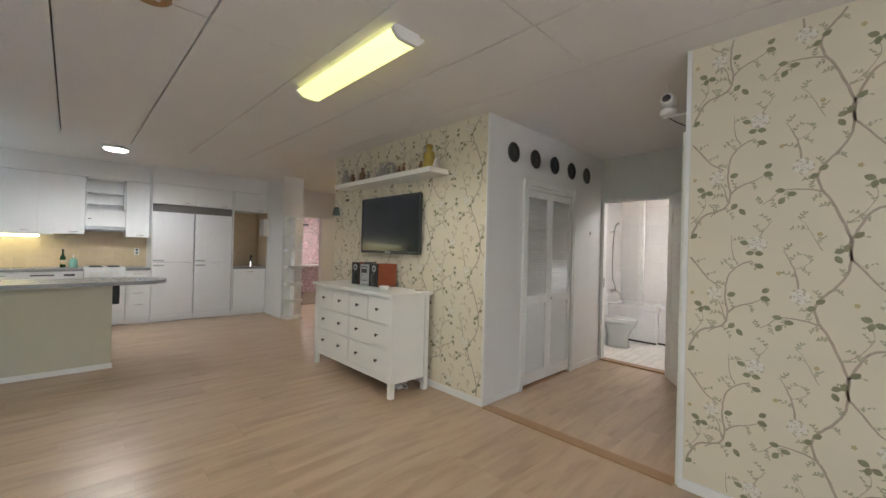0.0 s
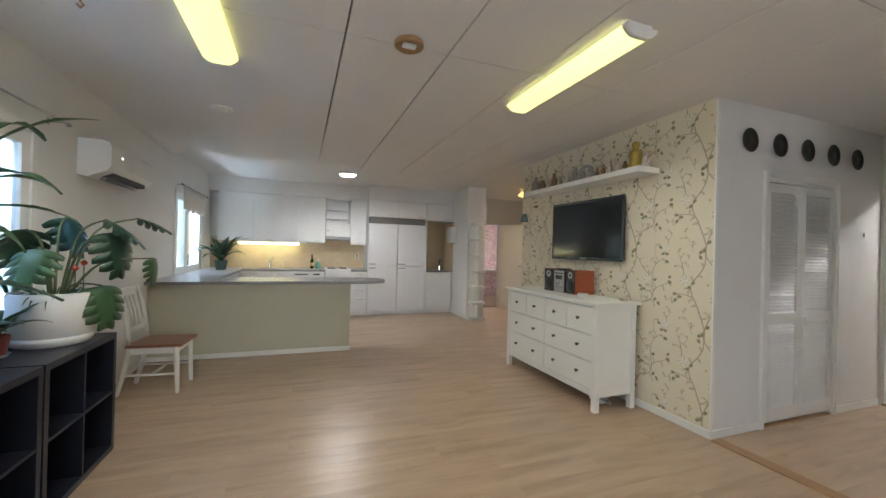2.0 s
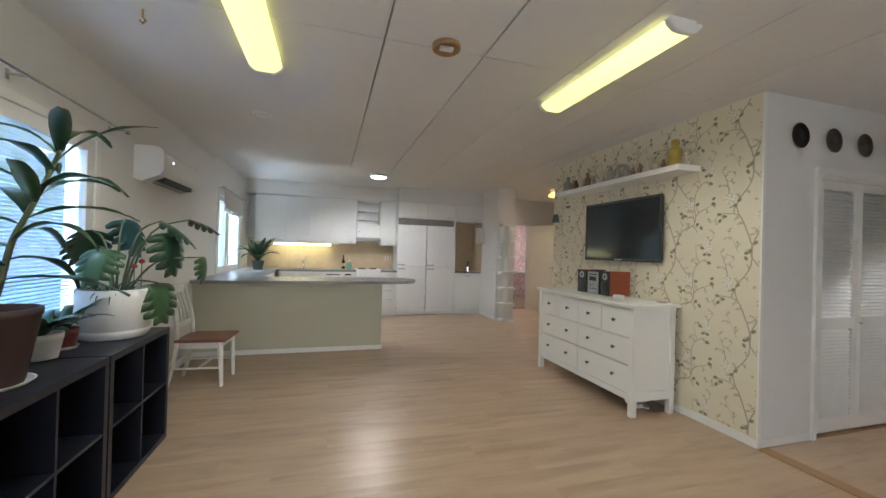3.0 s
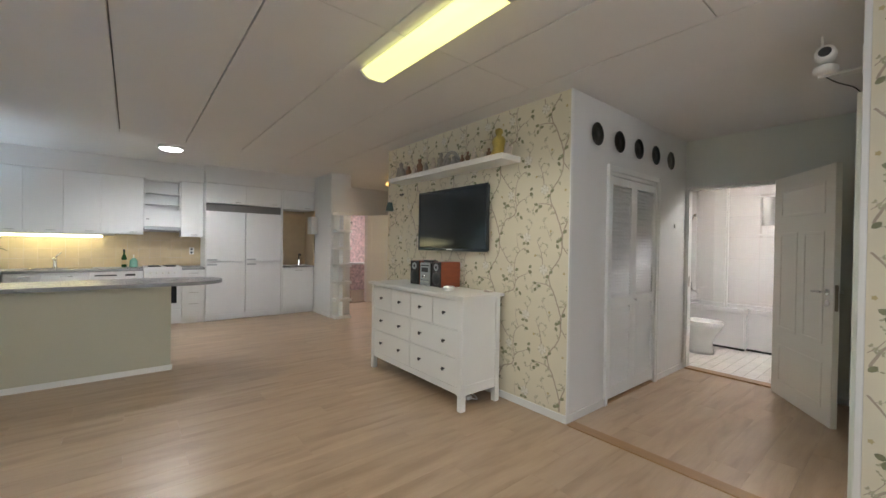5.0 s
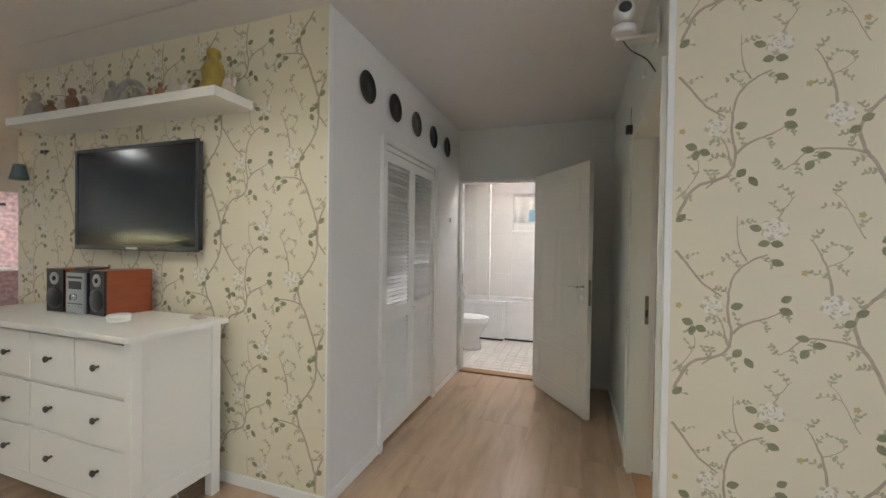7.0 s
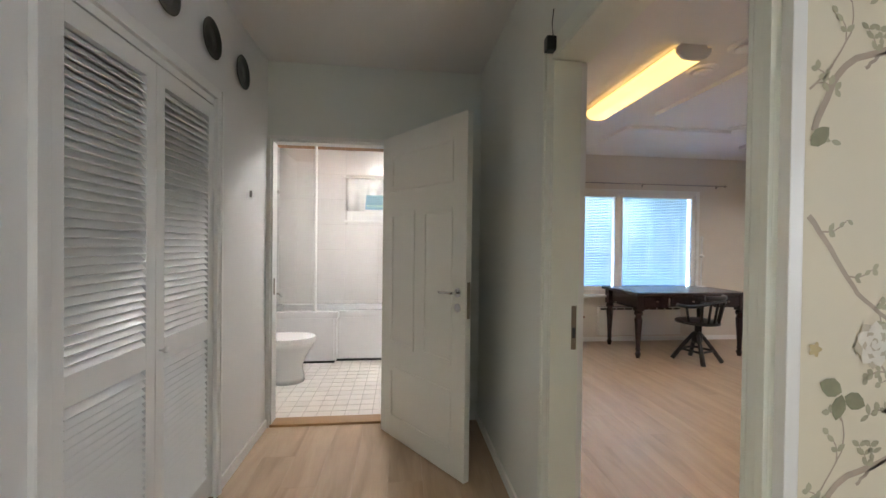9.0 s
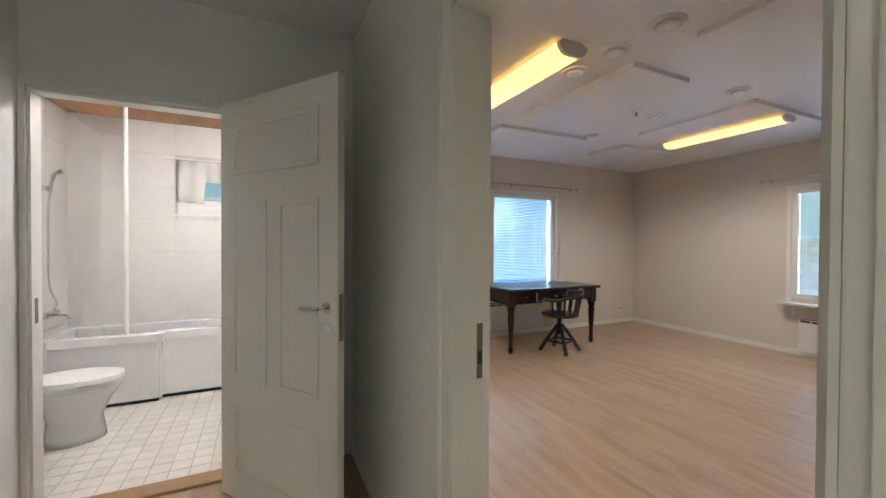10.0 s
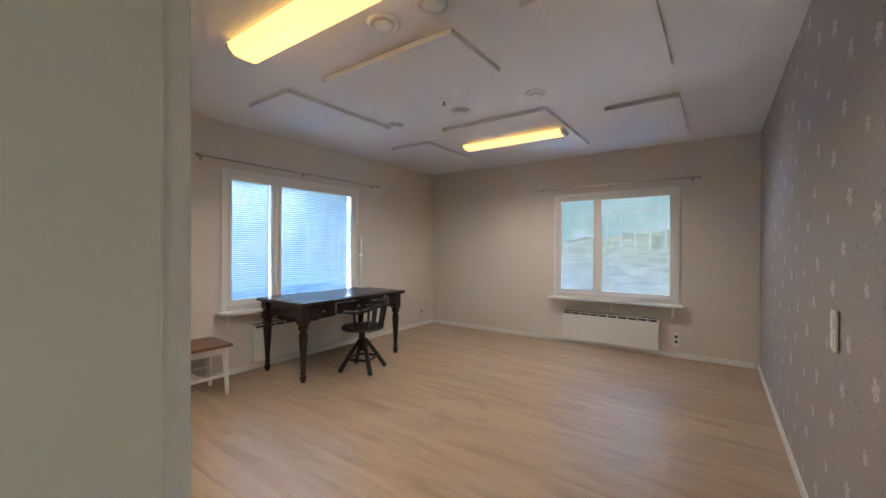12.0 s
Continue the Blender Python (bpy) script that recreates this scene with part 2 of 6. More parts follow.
PINKPAPER = mat("pink_floral_paper", (0.62, 0.47, 0.46), 0.6, vary=0.6, scale=14)
GLASSBOTTLE = mat("green_bottle", (0.02, 0.06, 0.02), 0.1, vary=0.05)
SOAP = mat("soap_bottle", (0.25, 0.5, 0.42), 0.2, vary=0.05)
LAMP_Y = mat("tube_diffuser", (0.9, 0.9, 0.5), 0.4, vary=0.0, emit=1.2, ecolor=(1.0, 0.95, 0.32))
LAMP_O = mat("warm_diffuser", (0.9, 0.75, 0.4), 0.4, vary=0.0, emit=1.9, ecolor=(1.0, 0.58, 0.16))
LAMP_W = mat("white_diffuser", (0.95, 0.95, 0.92), 0.4, vary=0.0, emit=14.0, ecolor=(1.0, 0.97, 0.9))
LAMP_K = mat("undercabinet_diffuser", (0.95, 0.95, 0.8), 0.4, vary=0.0, emit=14.0, ecolor=(1.0, 0.92, 0.5))
LED = mat("led_dot", (0.9, 0.95, 1), 0.4, vary=0.0, emit=6.0)


def backdrop_material():
    """Woods and a pale slope beyond the windows, self-lit to give cool overcast light."""
    m = bpy.data.materials.new("garden_glow")
    m.use_nodes = True
    nt = m.node_tree
    b = nt.nodes["Principled BSDF"]
    b.inputs["Base Color"].default_value = (0.1, 0.1, 0.1, 1)
    b.inputs["Roughness"].default_value = 1
    tc, n = nt.nodes.new("ShaderNodeTexCoord"), nt.nodes.new("ShaderNodeTexNoise")
    n.inputs["Scale"].default_value, n.inputs["Detail"].default_value = 0.9, 8
    nt.links.new(tc.outputs["Object"], n.inputs["Vector"])
    sep, add, mul = nt.nodes.new("ShaderNodeSeparateXYZ"), nt.nodes.new("ShaderNodeMath"), nt.nodes.new("ShaderNodeMath")
    nt.links.new(tc.outputs["Object"], sep.inputs[0])
    mul.operation, add.operation = "MULTIPLY_ADD", "ADD"
    mul.inputs[1].default_value, mul.inputs[2].default_value = 0.085, 0.12
    nt.links.new(sep.outputs["Z"], mul.inputs[0])
    nt.links.new(mul.outputs[0], add.inputs[0])
    nt.links.new(n.outputs["Fac"], add.inputs[1])
    r = nt.nodes.new("ShaderNodeValToRGB")
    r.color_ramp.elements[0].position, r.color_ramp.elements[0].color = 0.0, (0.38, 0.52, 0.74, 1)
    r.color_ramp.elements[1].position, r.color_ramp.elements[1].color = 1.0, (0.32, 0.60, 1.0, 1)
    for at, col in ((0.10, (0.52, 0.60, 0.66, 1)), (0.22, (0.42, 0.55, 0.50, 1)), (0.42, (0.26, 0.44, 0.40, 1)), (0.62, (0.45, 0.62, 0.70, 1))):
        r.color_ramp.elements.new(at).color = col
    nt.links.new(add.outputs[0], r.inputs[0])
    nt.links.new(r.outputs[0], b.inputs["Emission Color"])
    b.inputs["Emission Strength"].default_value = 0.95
    return m


GARDEN_GLOW = backdrop_material()


# ---- building helpers ----
def box(bm, x0, x1, y0, y1, z0, z1, bevel=0.0):
    r = bmesh.ops.create_cube(bm, size=1, matrix=Matrix.Translation(((x0 + x1) / 2, (y0 + y1) / 2, (z0 + z1) / 2)) @ Matrix.Diagonal((abs(x1 - x0), abs(y1 - y0), abs(z1 - z0), 1)))
    if bevel:
        vs = set(r["verts"])
        es = [e for e in bm.edges if e.verts[0] in vs and e.verts[1] in vs]
        bmesh.ops.bevel(bm, geom=es, offset=bevel, segments=2, affect="EDGES", profile=0.7)
    return bm


def rod(bm, p, q, r0, r1=None, n=10):
    p, q = Vector(p), Vector(q)
    d = q - p
    m = Matrix.Translation((p + q) / 2) @ d.to_track_quat("Z", "Y").to_matrix().to_4x4()
    bmesh.ops.create_cone(bm, cap_ends=True, segments=n, radius1=r0, radius2=r0 if r1 is None else r1, depth=d.length, matrix=m)
    return bm


def lathe(bm, profile, c=(0, 0, 0), n=20, m=None):
    """Turned shape: profile of (radius, height)."""
    rings = []
    for r, h in profile:
        ring = []
        for i in range(n):
            a = 2 * math.pi * i / n
            v = Vector((r * math.cos(a), r * math.sin(a), h))
            ring.append(bm.verts.new((m @ v if m else v) + Vector(c)))
        rings.append(ring)
    for a, b in zip(rings, rings[1:]):
        for i in range(n):
            f = bm.faces.new((a[i], a[(i + 1) % n], b[(i + 1) % n], b[i]))
            f.smooth = True
    bm.faces.new(rings[0][::-1])
    bm.faces.new(rings[-1])
    return bm


def tube(bm, pts, r, n=6):
    pts = [Vector(p) for p in pts]
    rings = []
    for i, p in enumerate(pts):
        d = (pts[min(i + 1, len(pts) - 1)] - pts[max(i - 1, 0)]).normalized()
        q = d.to_track_quat("Z", "Y")
        rr = r if isinstance(r, float) else r[0] + (r[1] - r[0]) * i / (len(pts) - 1)
        rings.append([bm.verts.new(p + q @ Vector((rr * math.cos(2 * math.pi * k / n), rr * math.sin(2 * math.pi * k / n), 0))) for k in range(n)])
    for a, b in zip(rings, rings[1:]):
        for k in range(n):
            bm.faces.new((a[k], a[(k + 1) % n], b[(k + 1) % n], b[k])).smooth = True
    bm.faces.new(rings[0][::-1])
    bm.faces.new(rings[-1])
    return bm


def smooth_path(pts, steps=6):
    """A soft curve through points of any dimension."""
    pts = [np.array(p, float) for p in pts]
    out = []
    for i in range(len(pts) - 1):
        a, b, c, d = pts[max(i - 1, 0)], pts[i], pts[i + 1], pts[min(i + 2, len(pts) - 1)]
        for k in range(steps):
            t = k / steps
            out.append(0.5 * (2 * b + (c - a) * t + (2 * a - 5 * b + 4 * c - d) * t * t + (3 * b - a - 3 * c + d) * t ** 3))
    out.append(pts[-1])
    return out


def part(name, bm, material, parent=None, label=""):
    me = bpy.data.meshes.new(name)
    bmesh.ops.recalc_face_normals(bm, faces=bm.faces)
    bm.to_mesh(me)
    bm.free()
    for m in material if isinstance(material, (list, tuple)) else [material]:
        me.materials.append(m)
    ob = new(name, me)
    if parent is not None:
        ob.parent = parent
    if label:
        tagged(ob, label)
    return ob


def thing(name, m, label, category, group=""):
    ob = new(name)
    ob.matrix_basis = m
    ob.empty_display_size = 0.1
    return tagged(ob, label, category, group)


def B(*boxes, bevel=0.0):
    bm = bmesh.new()
    for b in boxes:
        box(bm, *b, bevel=bevel)
    return bm


def structure(name, bm, material, label):
    return tagged(part(name, bm, material), label, kind="structure")


def wall(name, axis, p0, p1, a0, a1, z0, z1, holes, material, label):
    """A wall from p0 to p1 through its thickness and a0 to a1 along it, with openings (a, a, z, z)."""
    cuts = sorted({a0, a1, *[h[0] for h in holes], *[h[1] for h in holes]})
    bm = bmesh.new()
    for s, e in zip(cuts, cuts[1:]):
        spans, low = [], z0
        for h in sorted((h for h in holes if h[0] <= s and h[1] >= e), key=lambda h: h[2]):
            spans.append((low, h[2]))
            low = h[3]
        spans.append((low, z1))
        for u, v in spans:
            if v - u > 1e-4:
                box(bm, p0, p1, s, e, u, v) if axis == "x" else box(bm, s, e, p0, p1, u, v)
    bmesh.ops.remove_doubles(bm, verts=bm.verts, dist=1e-5)
    return structure(name, bm, material, label)


# ---- large structure ----
XW, XT, H = -1.85, 2.735, 2.59
# The west wall's first opening and the south wall's are added for fill light.
wall("wall_west", "x", XW - 0.16, XW, -2.75, 8.95, 0, 2.75, [(-1.45, 0.55, 0.82, 2.06), (2.05, 3.47, 0.82, 2.06), (6.55, 8.0, 0.95, 2.10)], WALL, "white painted wall with two windows and an added unseen one")
wall("wall_north", "y", 8.8, 8.95, XW, 5.75, 0, 2.75, [(3.75, 4.47, 0, 2.05)], WALL, "white painted wall behind the kitchen")
wall("wall_south", "y", -2.75, -2.6, XW, XT, 0, 2.75, [(-1.7, 0.5, 0.8, 2.05)], WALL, "white painted wall with an added unseen window")
wall("wall_tv", "x", XT, XT + 0.12, 2.265, 4.97, 0, 2.75, [], WALL, "partition wall with floral paper behind the television")
wall("wall_closet", "y", 2.265, 2.365, XT + 0.12, 5.06, 0, 2.75, [(3.34, 4.28, 0, 2.04)], WALL, "white painted hall wall with a closet opening")
wall("wall_closet_back", "y", 2.95, 3.03, XT + 0.12, 5.06, 0, 2.75, [], WALL, "white wall at the back of the closet")
wall("wall_corridor", "y", 4.85, 4.97, XT + 0.12, 5.75, 0, 2.75, [], WALL, "white wall closing the corridor")
wall("wall_corridor_east", "x", 5.6, 5.75, 4.97, 8.8, 0, 2.75, [], WALL, "white corridor wall")
wall("wall_stub", "x", 2.97, 3.36, 7.40, 8.8, 0, 2.75, [], WALL, "white wall end beside the kitchen")
wall("wall_bath", "x", 5.06, 5.16, 0.73, 3.03, 0, 2.75, [(1.44, 2.238, 0, 2.05)], HALL_CAST, "white hall end wall with the bathroom doorway")
wall("wall_office_north", "y", 0.61, 0.73, 2.785, 7.3, 0, 2.75, [(2.785, 3.65, 0, 2.045)], HALL_CAST, "white hall wall with the office doorway")
wall("wall_paper", "x", XT, 2.785, -4.8, 0.73, 0, 2.75, [], WALL, "wall papered with flowering branches")
wall("wall_office_east", "x", 7.29, 7.45, -4.82, 0.61, 0, 2.75, [(-2.87, -1.15, 0.71, 2.07)], OFFICE_WALL, "beige office wall with a window")
wall("wall_office_south", "y", -4.82, -4.66, 2.785, 7.29, 0, 2.75, [(3.62, 5.06, 0.69, 2.02)], OFFICE_WALL, "beige office wall with a window")
structure("wall_office_skin", B((3.70, 7.29, 0.600, 0.607, 0, H)), OFFICE_WALL, "beige paint on the office side")
wall("wall_bath_north", "y", 2.8, 2.95, 5.16, 7.25, 0, 2.75, [], WALL, "bathroom wall")
wall("wall_bath_east", "x", 7.1, 7.25, 0.73, 2.8, 0, 2.75, [(1.30, 1.92, 1.66, 2.02)], WALL, "bathroom outer wall with a small window")
wall("wall_bath_south", "y", 0.95, 1.0, 5.16, 7.1, 0, 2.75, [], WALL, "bathroom wall")
wall("wall_pink", "y", 11.2, 11.3, 2.9, 6.2, 0, 2.75, [], PINKPAPER, "wall papered with pink flowers")
wall("wall_pink_west", "x", 2.9, 3.0, 8.95, 11.2, 0, 2.75, [], PINKPAPER, "wall papered with pink flowers")
wall("wall_pink_east", "x", 6.1, 6.2, 8.95, 11.2, 0, 2.75, [], PINKPAPER, "wall papered with pink flowers")

# ceiling of the living room: long boards with open joints between them
bm = bmesh.new()
xs = [XW, 0.0, 0.62, 1.24, 1.88, 2.50]
ys = [-2.6, 1.25, 2.48, 6.33]
for i, (a, b) in enumerate(zip(xs, xs[1:])):
    for c, d in zip(ys, ys[1:]):
        g = 0.005
        box(bm, a + (0 if i == 0 else g), b - g, c + (0.003 if c > -2 else 0), d - 0.003, H, H + 0.03, bevel=0.0015)
box(bm, 2.50 + 0.003, XT, -2.6, 6.33, H, H + 0.03)
structure("ceiling", bm, CEIL, "white ceiling boards with dark open joints")
structure("ceiling_void", B((XW, XT, -2.6, 6.33, H + 0.05, H + 0.2)), JOINT, "dark void above the ceiling boards")
structure("ceiling_kitchen", B((XW, 6.2, 6.33, 8.8, 2.68, 2.79)), CEIL, "white kitchen ceiling")
structure("ceiling_corridor", B((XT, 6.2, 4.97, 6.33, 2.68, 2.79)), CEIL, "white corridor ceiling")
structure("ceiling_hall", B((XT, 5.06, 0.73, 2.265, 2.60, 2.79)), CEIL, "white hall ceiling")
structure("ceiling_closet", B((XT + 0.12, 5.06, 2.365, 2.95, 2.60, 2.79)), CEIL, "white closet ceiling")
structure("ceiling_office", B((2.785, 7.29, -4.66, 0.61, H, 2.79)), CEIL, "white office ceiling")
structure("ceiling_bath_slab", B((5.06, 7.25, 0.73, 3.03, 2.75, 2.85)), CEIL, "slab above the bathroom")
structure("ceiling_pink", B((2.9, 6.2, 8.8, 11.3, 2.75, 2.85)), CEIL, "white ceiling")
bm = bmesh.new()
for k in range(18):
    box(bm, 5.16, 7.1, 1.0 + 0.1 * k + 0.002, 1.1 + 0.1 * k - 0.002, 2.47, 2.485, bevel=0.003)
structure("ceiling_bath", bm, PINE, "varnished pine board ceiling")
structure("floor", B((XW, 7.3, -4.8, 8.95, -0.2, -0.010)), SUBFLOOR, "subfloor under the laminate")
structure("floor_pink", B((2.9, 6.2, 8.95, 11.3, -0.2, 0.0)), SUBFLOOR, "dark floor of the far room")
structure("ground", B((-80, 80, -80, 80, -0.6, -0.5)), mat("grass_ground", (0.1, 0.13, 0.05), 0.9, vary=0.4, scale=2), "grass round the house")
structure("threshold_hall", B((XT - 0.025, XT + 0.075, 0.76, 2.235, 0.0, 0.009), bevel=0.003), OAKSTRIP, "oak threshold strip between living room and hall")
structure("threshold_bath", B((5.05, 5.17, 1.44, 2.238, 0.0, 0.018), bevel=0.004), OAKSTRIP, "wooden bathroom threshold")
structure("threshold_office", B((2.82, 3.63, 0.62, 0.72, 0.0, 0.012), bevel=0.003), OAKSTRIP, "wooden office threshold")

# plain self-lit distance beyond the windows
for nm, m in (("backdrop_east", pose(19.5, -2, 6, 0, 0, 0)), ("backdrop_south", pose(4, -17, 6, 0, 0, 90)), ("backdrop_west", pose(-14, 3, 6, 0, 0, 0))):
    ob = structure(nm, B((-0.05, 0.05, -34, 34, -7, 20)), GARDEN_GLOW, "self-lit backdrop of woods and pale slope in the distance")
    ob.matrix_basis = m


def hillside():
    """Pale grassy bank that rises behind the office, in view through its window."""
    rng = random.Random(21)
    b = bmesh.new()
    nx, ny = 44, 16
    g = [[b.verts.new((-8 + 24 * i / nx, -8.0 - 8.4 * j / ny, -0.52 + (2.9 - 0.05 * (i - 14)) * (j / ny) ** 0.8 + rng.uniform(-0.09, 0.09))) for i in range(nx + 1)] for j in range(ny + 1)]
    for j in range(ny):
        for i in range(nx):
            b.faces.new((g[j][i], g[j][i + 1], g[j + 1][i + 1], g[j + 1][i])).smooth = True
    ob = structure("bank", b, mat("dry_grass", (0.36, 0.36, 0.25), 0.95, vary=0.55, scale=2.2, bump=0.9, bscale=12), "pale grassy bank behind the house")
    ob.modifiers.new("thickness", "SOLIDIFY").thickness = 0.1


hillside()
fence = new("fence")
tagged(fence, "pale wooden fence with upright posts on the bank", "fence")
fence.matrix_basis = pose(0.5, -13.6, 0.8)
for k in range(14):
    part("post", B((0.45 * k - 0.022, 0.45 * k + 0.022, -0.022, 0.022, 0.0, 1.9), bevel=0.005), POSTM, fence)
for z in (1.1, 1.8):
    part("rail", B((0, 5.85, 0.023, 0.04, z, z + 0.04)), POSTM, fence)


def skirting(name, x0, x1, y0, y1, material=TRIM):
    structure(name, B((x0, x1, y0, y1, 0.0, 0.062), bevel=0.004), material, "white painted skirting board")


T = 0.013
for x0, x1, y0, y1 in ((XT - T, XT - 0.002, 2.26, 4.97), (XT - T, XT - 0.002, -2.6, 0.735), (XW, XW + T, -2.6, 5.55), (XT - 0.002, 3.29, 2.265 - T, 2.265),
                       (4.33, 5.05, 2.265 - T, 2.265), (3.735, 5.05, 0.73, 0.73 + T), (5.06 - T, 5.06, 0.745, 1.39), (2.97 - T, 2.97, 7.40, 8.18), (2.96, 3.36, 7.40 - T, 7.40),
                       (2.820, 2.820 + T, -4.66, 0.55), (2.86, 7.28, -4.66, -4.66 + T), (7.29 - T, 7.29, -4.64, 0.60), (3.70, 7.27, 0.60 - T, 0.60)):
    skirting("baseboard", x0, x1, y0, y1)


# wallpaper prints: one repeat drawn in code, then laid over the wall
def ribbon(out, pts, w0, w1, mi, lift):
    n = len(pts)
    L = []
    for i, p in enumerate(pts):
        d = pts[min(i + 1, n - 1)] - pts[max(i - 1, 0)]
        d = d / (np.linalg.norm(d) + 1e-9)
        nrm = np.array((-d[1], d[0]))
        w = w0 + (w1 - w0) * i / (n - 1)
        L.append((p + nrm * w / 2, p - nrm * w / 2))
    for (a, b), (c, d) in zip(L, L[1:]):
        out.append(([a, b, d, c], mi, lift))


def leaf2d(out, p, ang, ln, wd, mi, lift):
    c, s = math.cos(ang), math.sin(ang)
    prof = ((0, 0), (0.2, 0.36), (0.5, 0.5), (0.8, 0.32), (1, 0), (0.8, -0.32), (0.5, -0.5), (0.2, -0.36))
    out.append(([np.array((p[0] + ln * u * c - wd * v * s, p[1] + ln * u * s + wd * v * c)) for u, v in prof], mi, lift))


def branch_repeat():
    """One drop of the paper: two winding branches with leaf sprays, pale roses and small yellow blooms."""
    rng = random.Random(4)
    out = []
    spines = [
        ([(0.0, 0.0), (-0.01, 0.06), (0.017, 0.14), (0.064, 0.227), (0.16, 0.266), (0.19, 0.33), (0.177, 0.428), (0.186, 0.533), (0.225, 0.598), (0.293, 0.638)], 0.013, 0.006),
        ([(0.0, 0.655), (0.044, 0.596), (0.095, 0.528), (0.157, 0.479)], 0.010, 0.006),
        ([(0.10, 0.223), (0.13, 0.25), (0.178, 0.268)], 0.006, 0.004),
        ([(0.19, 0.343), (0.23, 0.382), (0.298, 0.411), (0.342, 0.442)], 0.010, 0.003),
        ([(0.231, 0.612), (0.206, 0.67), (0.20, 0.776)], 0.007, 0.002),
        ([(0.178, 0.30), (0.165, 0.365), (0.14, 0.417)], 0.007, 0.003),
        ([(-0.02, 0.171), (0.038, 0.221), (0.075, 0.292), (0.068, 0.343)], 0.004, 0.002),
        ([(0.558, 0.326), (0.492, 0.346), (0.409, 0.345), (0.356, 0.298), (0.328, 0.279)], 0.009, 0.002),
        ([(0.66, 0.09), (0.614, 0.215), (0.584, 0.286), (0.553, 0.339), (0.539, 0.411), (0.57, 0.473), (0.608, 0.52), (0.65, 0.60), (0.66, 0.745)], 0.012, 0.010),
        ([(0.479, 0.495), (0.461, 0.589), (0.434, 0.659), (0.412, 0.695)], 0.010, 0.002),
        ([(0.456, 0.596), (0.497, 0.617), (0.526, 0.645)], 0.004, 0.0015),
        ([(0.313, 0.75), (0.34, 0.80), (0.371, 0.848)], 0.005, 0.002),
        ([(0.56, 0.04), (0.53, 0.10), (0.50, 0.17), (0.47, 0.20)], 0.004, 0.0015),
    ]
    for pts, w0, w1 in spines:
        path = smooth_path(pts, 5)
        path = [p + np.array((rng.uniform(-0.0018, 0.0018), rng.uniform(-0.0018, 0.0018))) for p in path]
        ribbon(out, path, w0, w1, 1, 0.0006)
        for i in range(3, len(path), 5):
            d = path[i] - path[i - 1]
            side = rng.choice((-1, 1))
            a = math.atan2(d[1], d[0]) + side * rng.uniform(0.5, 1.1)
            ln = rng.uniform(0.03, 0.06)
            e1 = path[i] + ln * 0.5 * np.array((math.cos(a), math.sin(a)))
            e2 = path[i] + ln * np.array((math.cos(a + 0.3 * side), math.sin(a + 0.3 * side)))
            tw = smooth_path([path[i], e1, e2], 3)
            ribbon(out, tw, 0.0032, 0.0014, 1, 0.0004)
            for q in tw[2::2]:
                for sd in (-1, 1):
                    if rng.random() < 0.88:
                        leaf2d(out, q, a + sd * rng.uniform(0.5, 1.1), rng.uniform(0.011, 0.019), rng.uniform(0.007, 0.011), 3, 0.0009)
    # broad single leaves
    for x, z, ang in ((0.005, 0.10, 40), (-0.01, 0.07, 250), (0.185, 0.44, 20), (0.335, 0.47, 30), (0.33, 0.445, -15), (0.07, 0.372, 160), (0.07, 0.368, 250), (0.075, 0.365, -20), (0.232, 0.262, -50), (0.222, 0.29, 230),
                      (0.275, 0.725, 160), (0.30, 0.68, 190), (0.30, 0.678, -10), (0.303, 0.615, -15), (0.54, 0.435, 25), (0.54, 0.418, 215), (0.42, 0.345, 170), (0.425, 0.325, 0), (0.415, 0.31, 245), (0.60, 0.03, 20), (0.605, 0.015, -60)):
        leaf2d(out, (x, z), radians(ang + rng.uniform(-8, 8)), rng.uniform(0.036, 0.044), rng.uniform(0.026, 0.031), 2, 0.0012 + 0.00002 * rng.random())
    # roses
    for cx, cy, r in ((0.312, 0.072, 0.045), (0.312, 0.727, 0.045), (0.127, 0.446, 0.040), (0.485, 0.462, 0.045)):
        for ring, (rr, ps, mi) in enumerate(((1.0, 0.75, 5), (0.93, 0.72, 4), (0.62, 0.5, 5), (0.55, 0.48, 4), (0.28, 0.3, 5), (0.22, 0.27, 4))):
            for k in range(6 - ring // 2):
                a = 1.13 * k + ring * 0.5 + rng.uniform(-0.2, 0.2)
                leaf2d(out, (cx, cy), a, r * rr, r * ps, mi, 0.0020 + ring * 0.0002 + k * 0.00002)
    # small yellow blooms
    for cx, cy in ((0.40, 0.575), (0.02, 0.44), (0.55, 0.12)):
        for k in range(5):
            leaf2d(out, (cx, cy), k * 1.256, 0.013, 0.009, 6, 0.0018 + 0.00002 * k)
    return [p for p in out if not (p[1] in (4, 5) and min(q[1] for q in p[0]) > 0.66)]


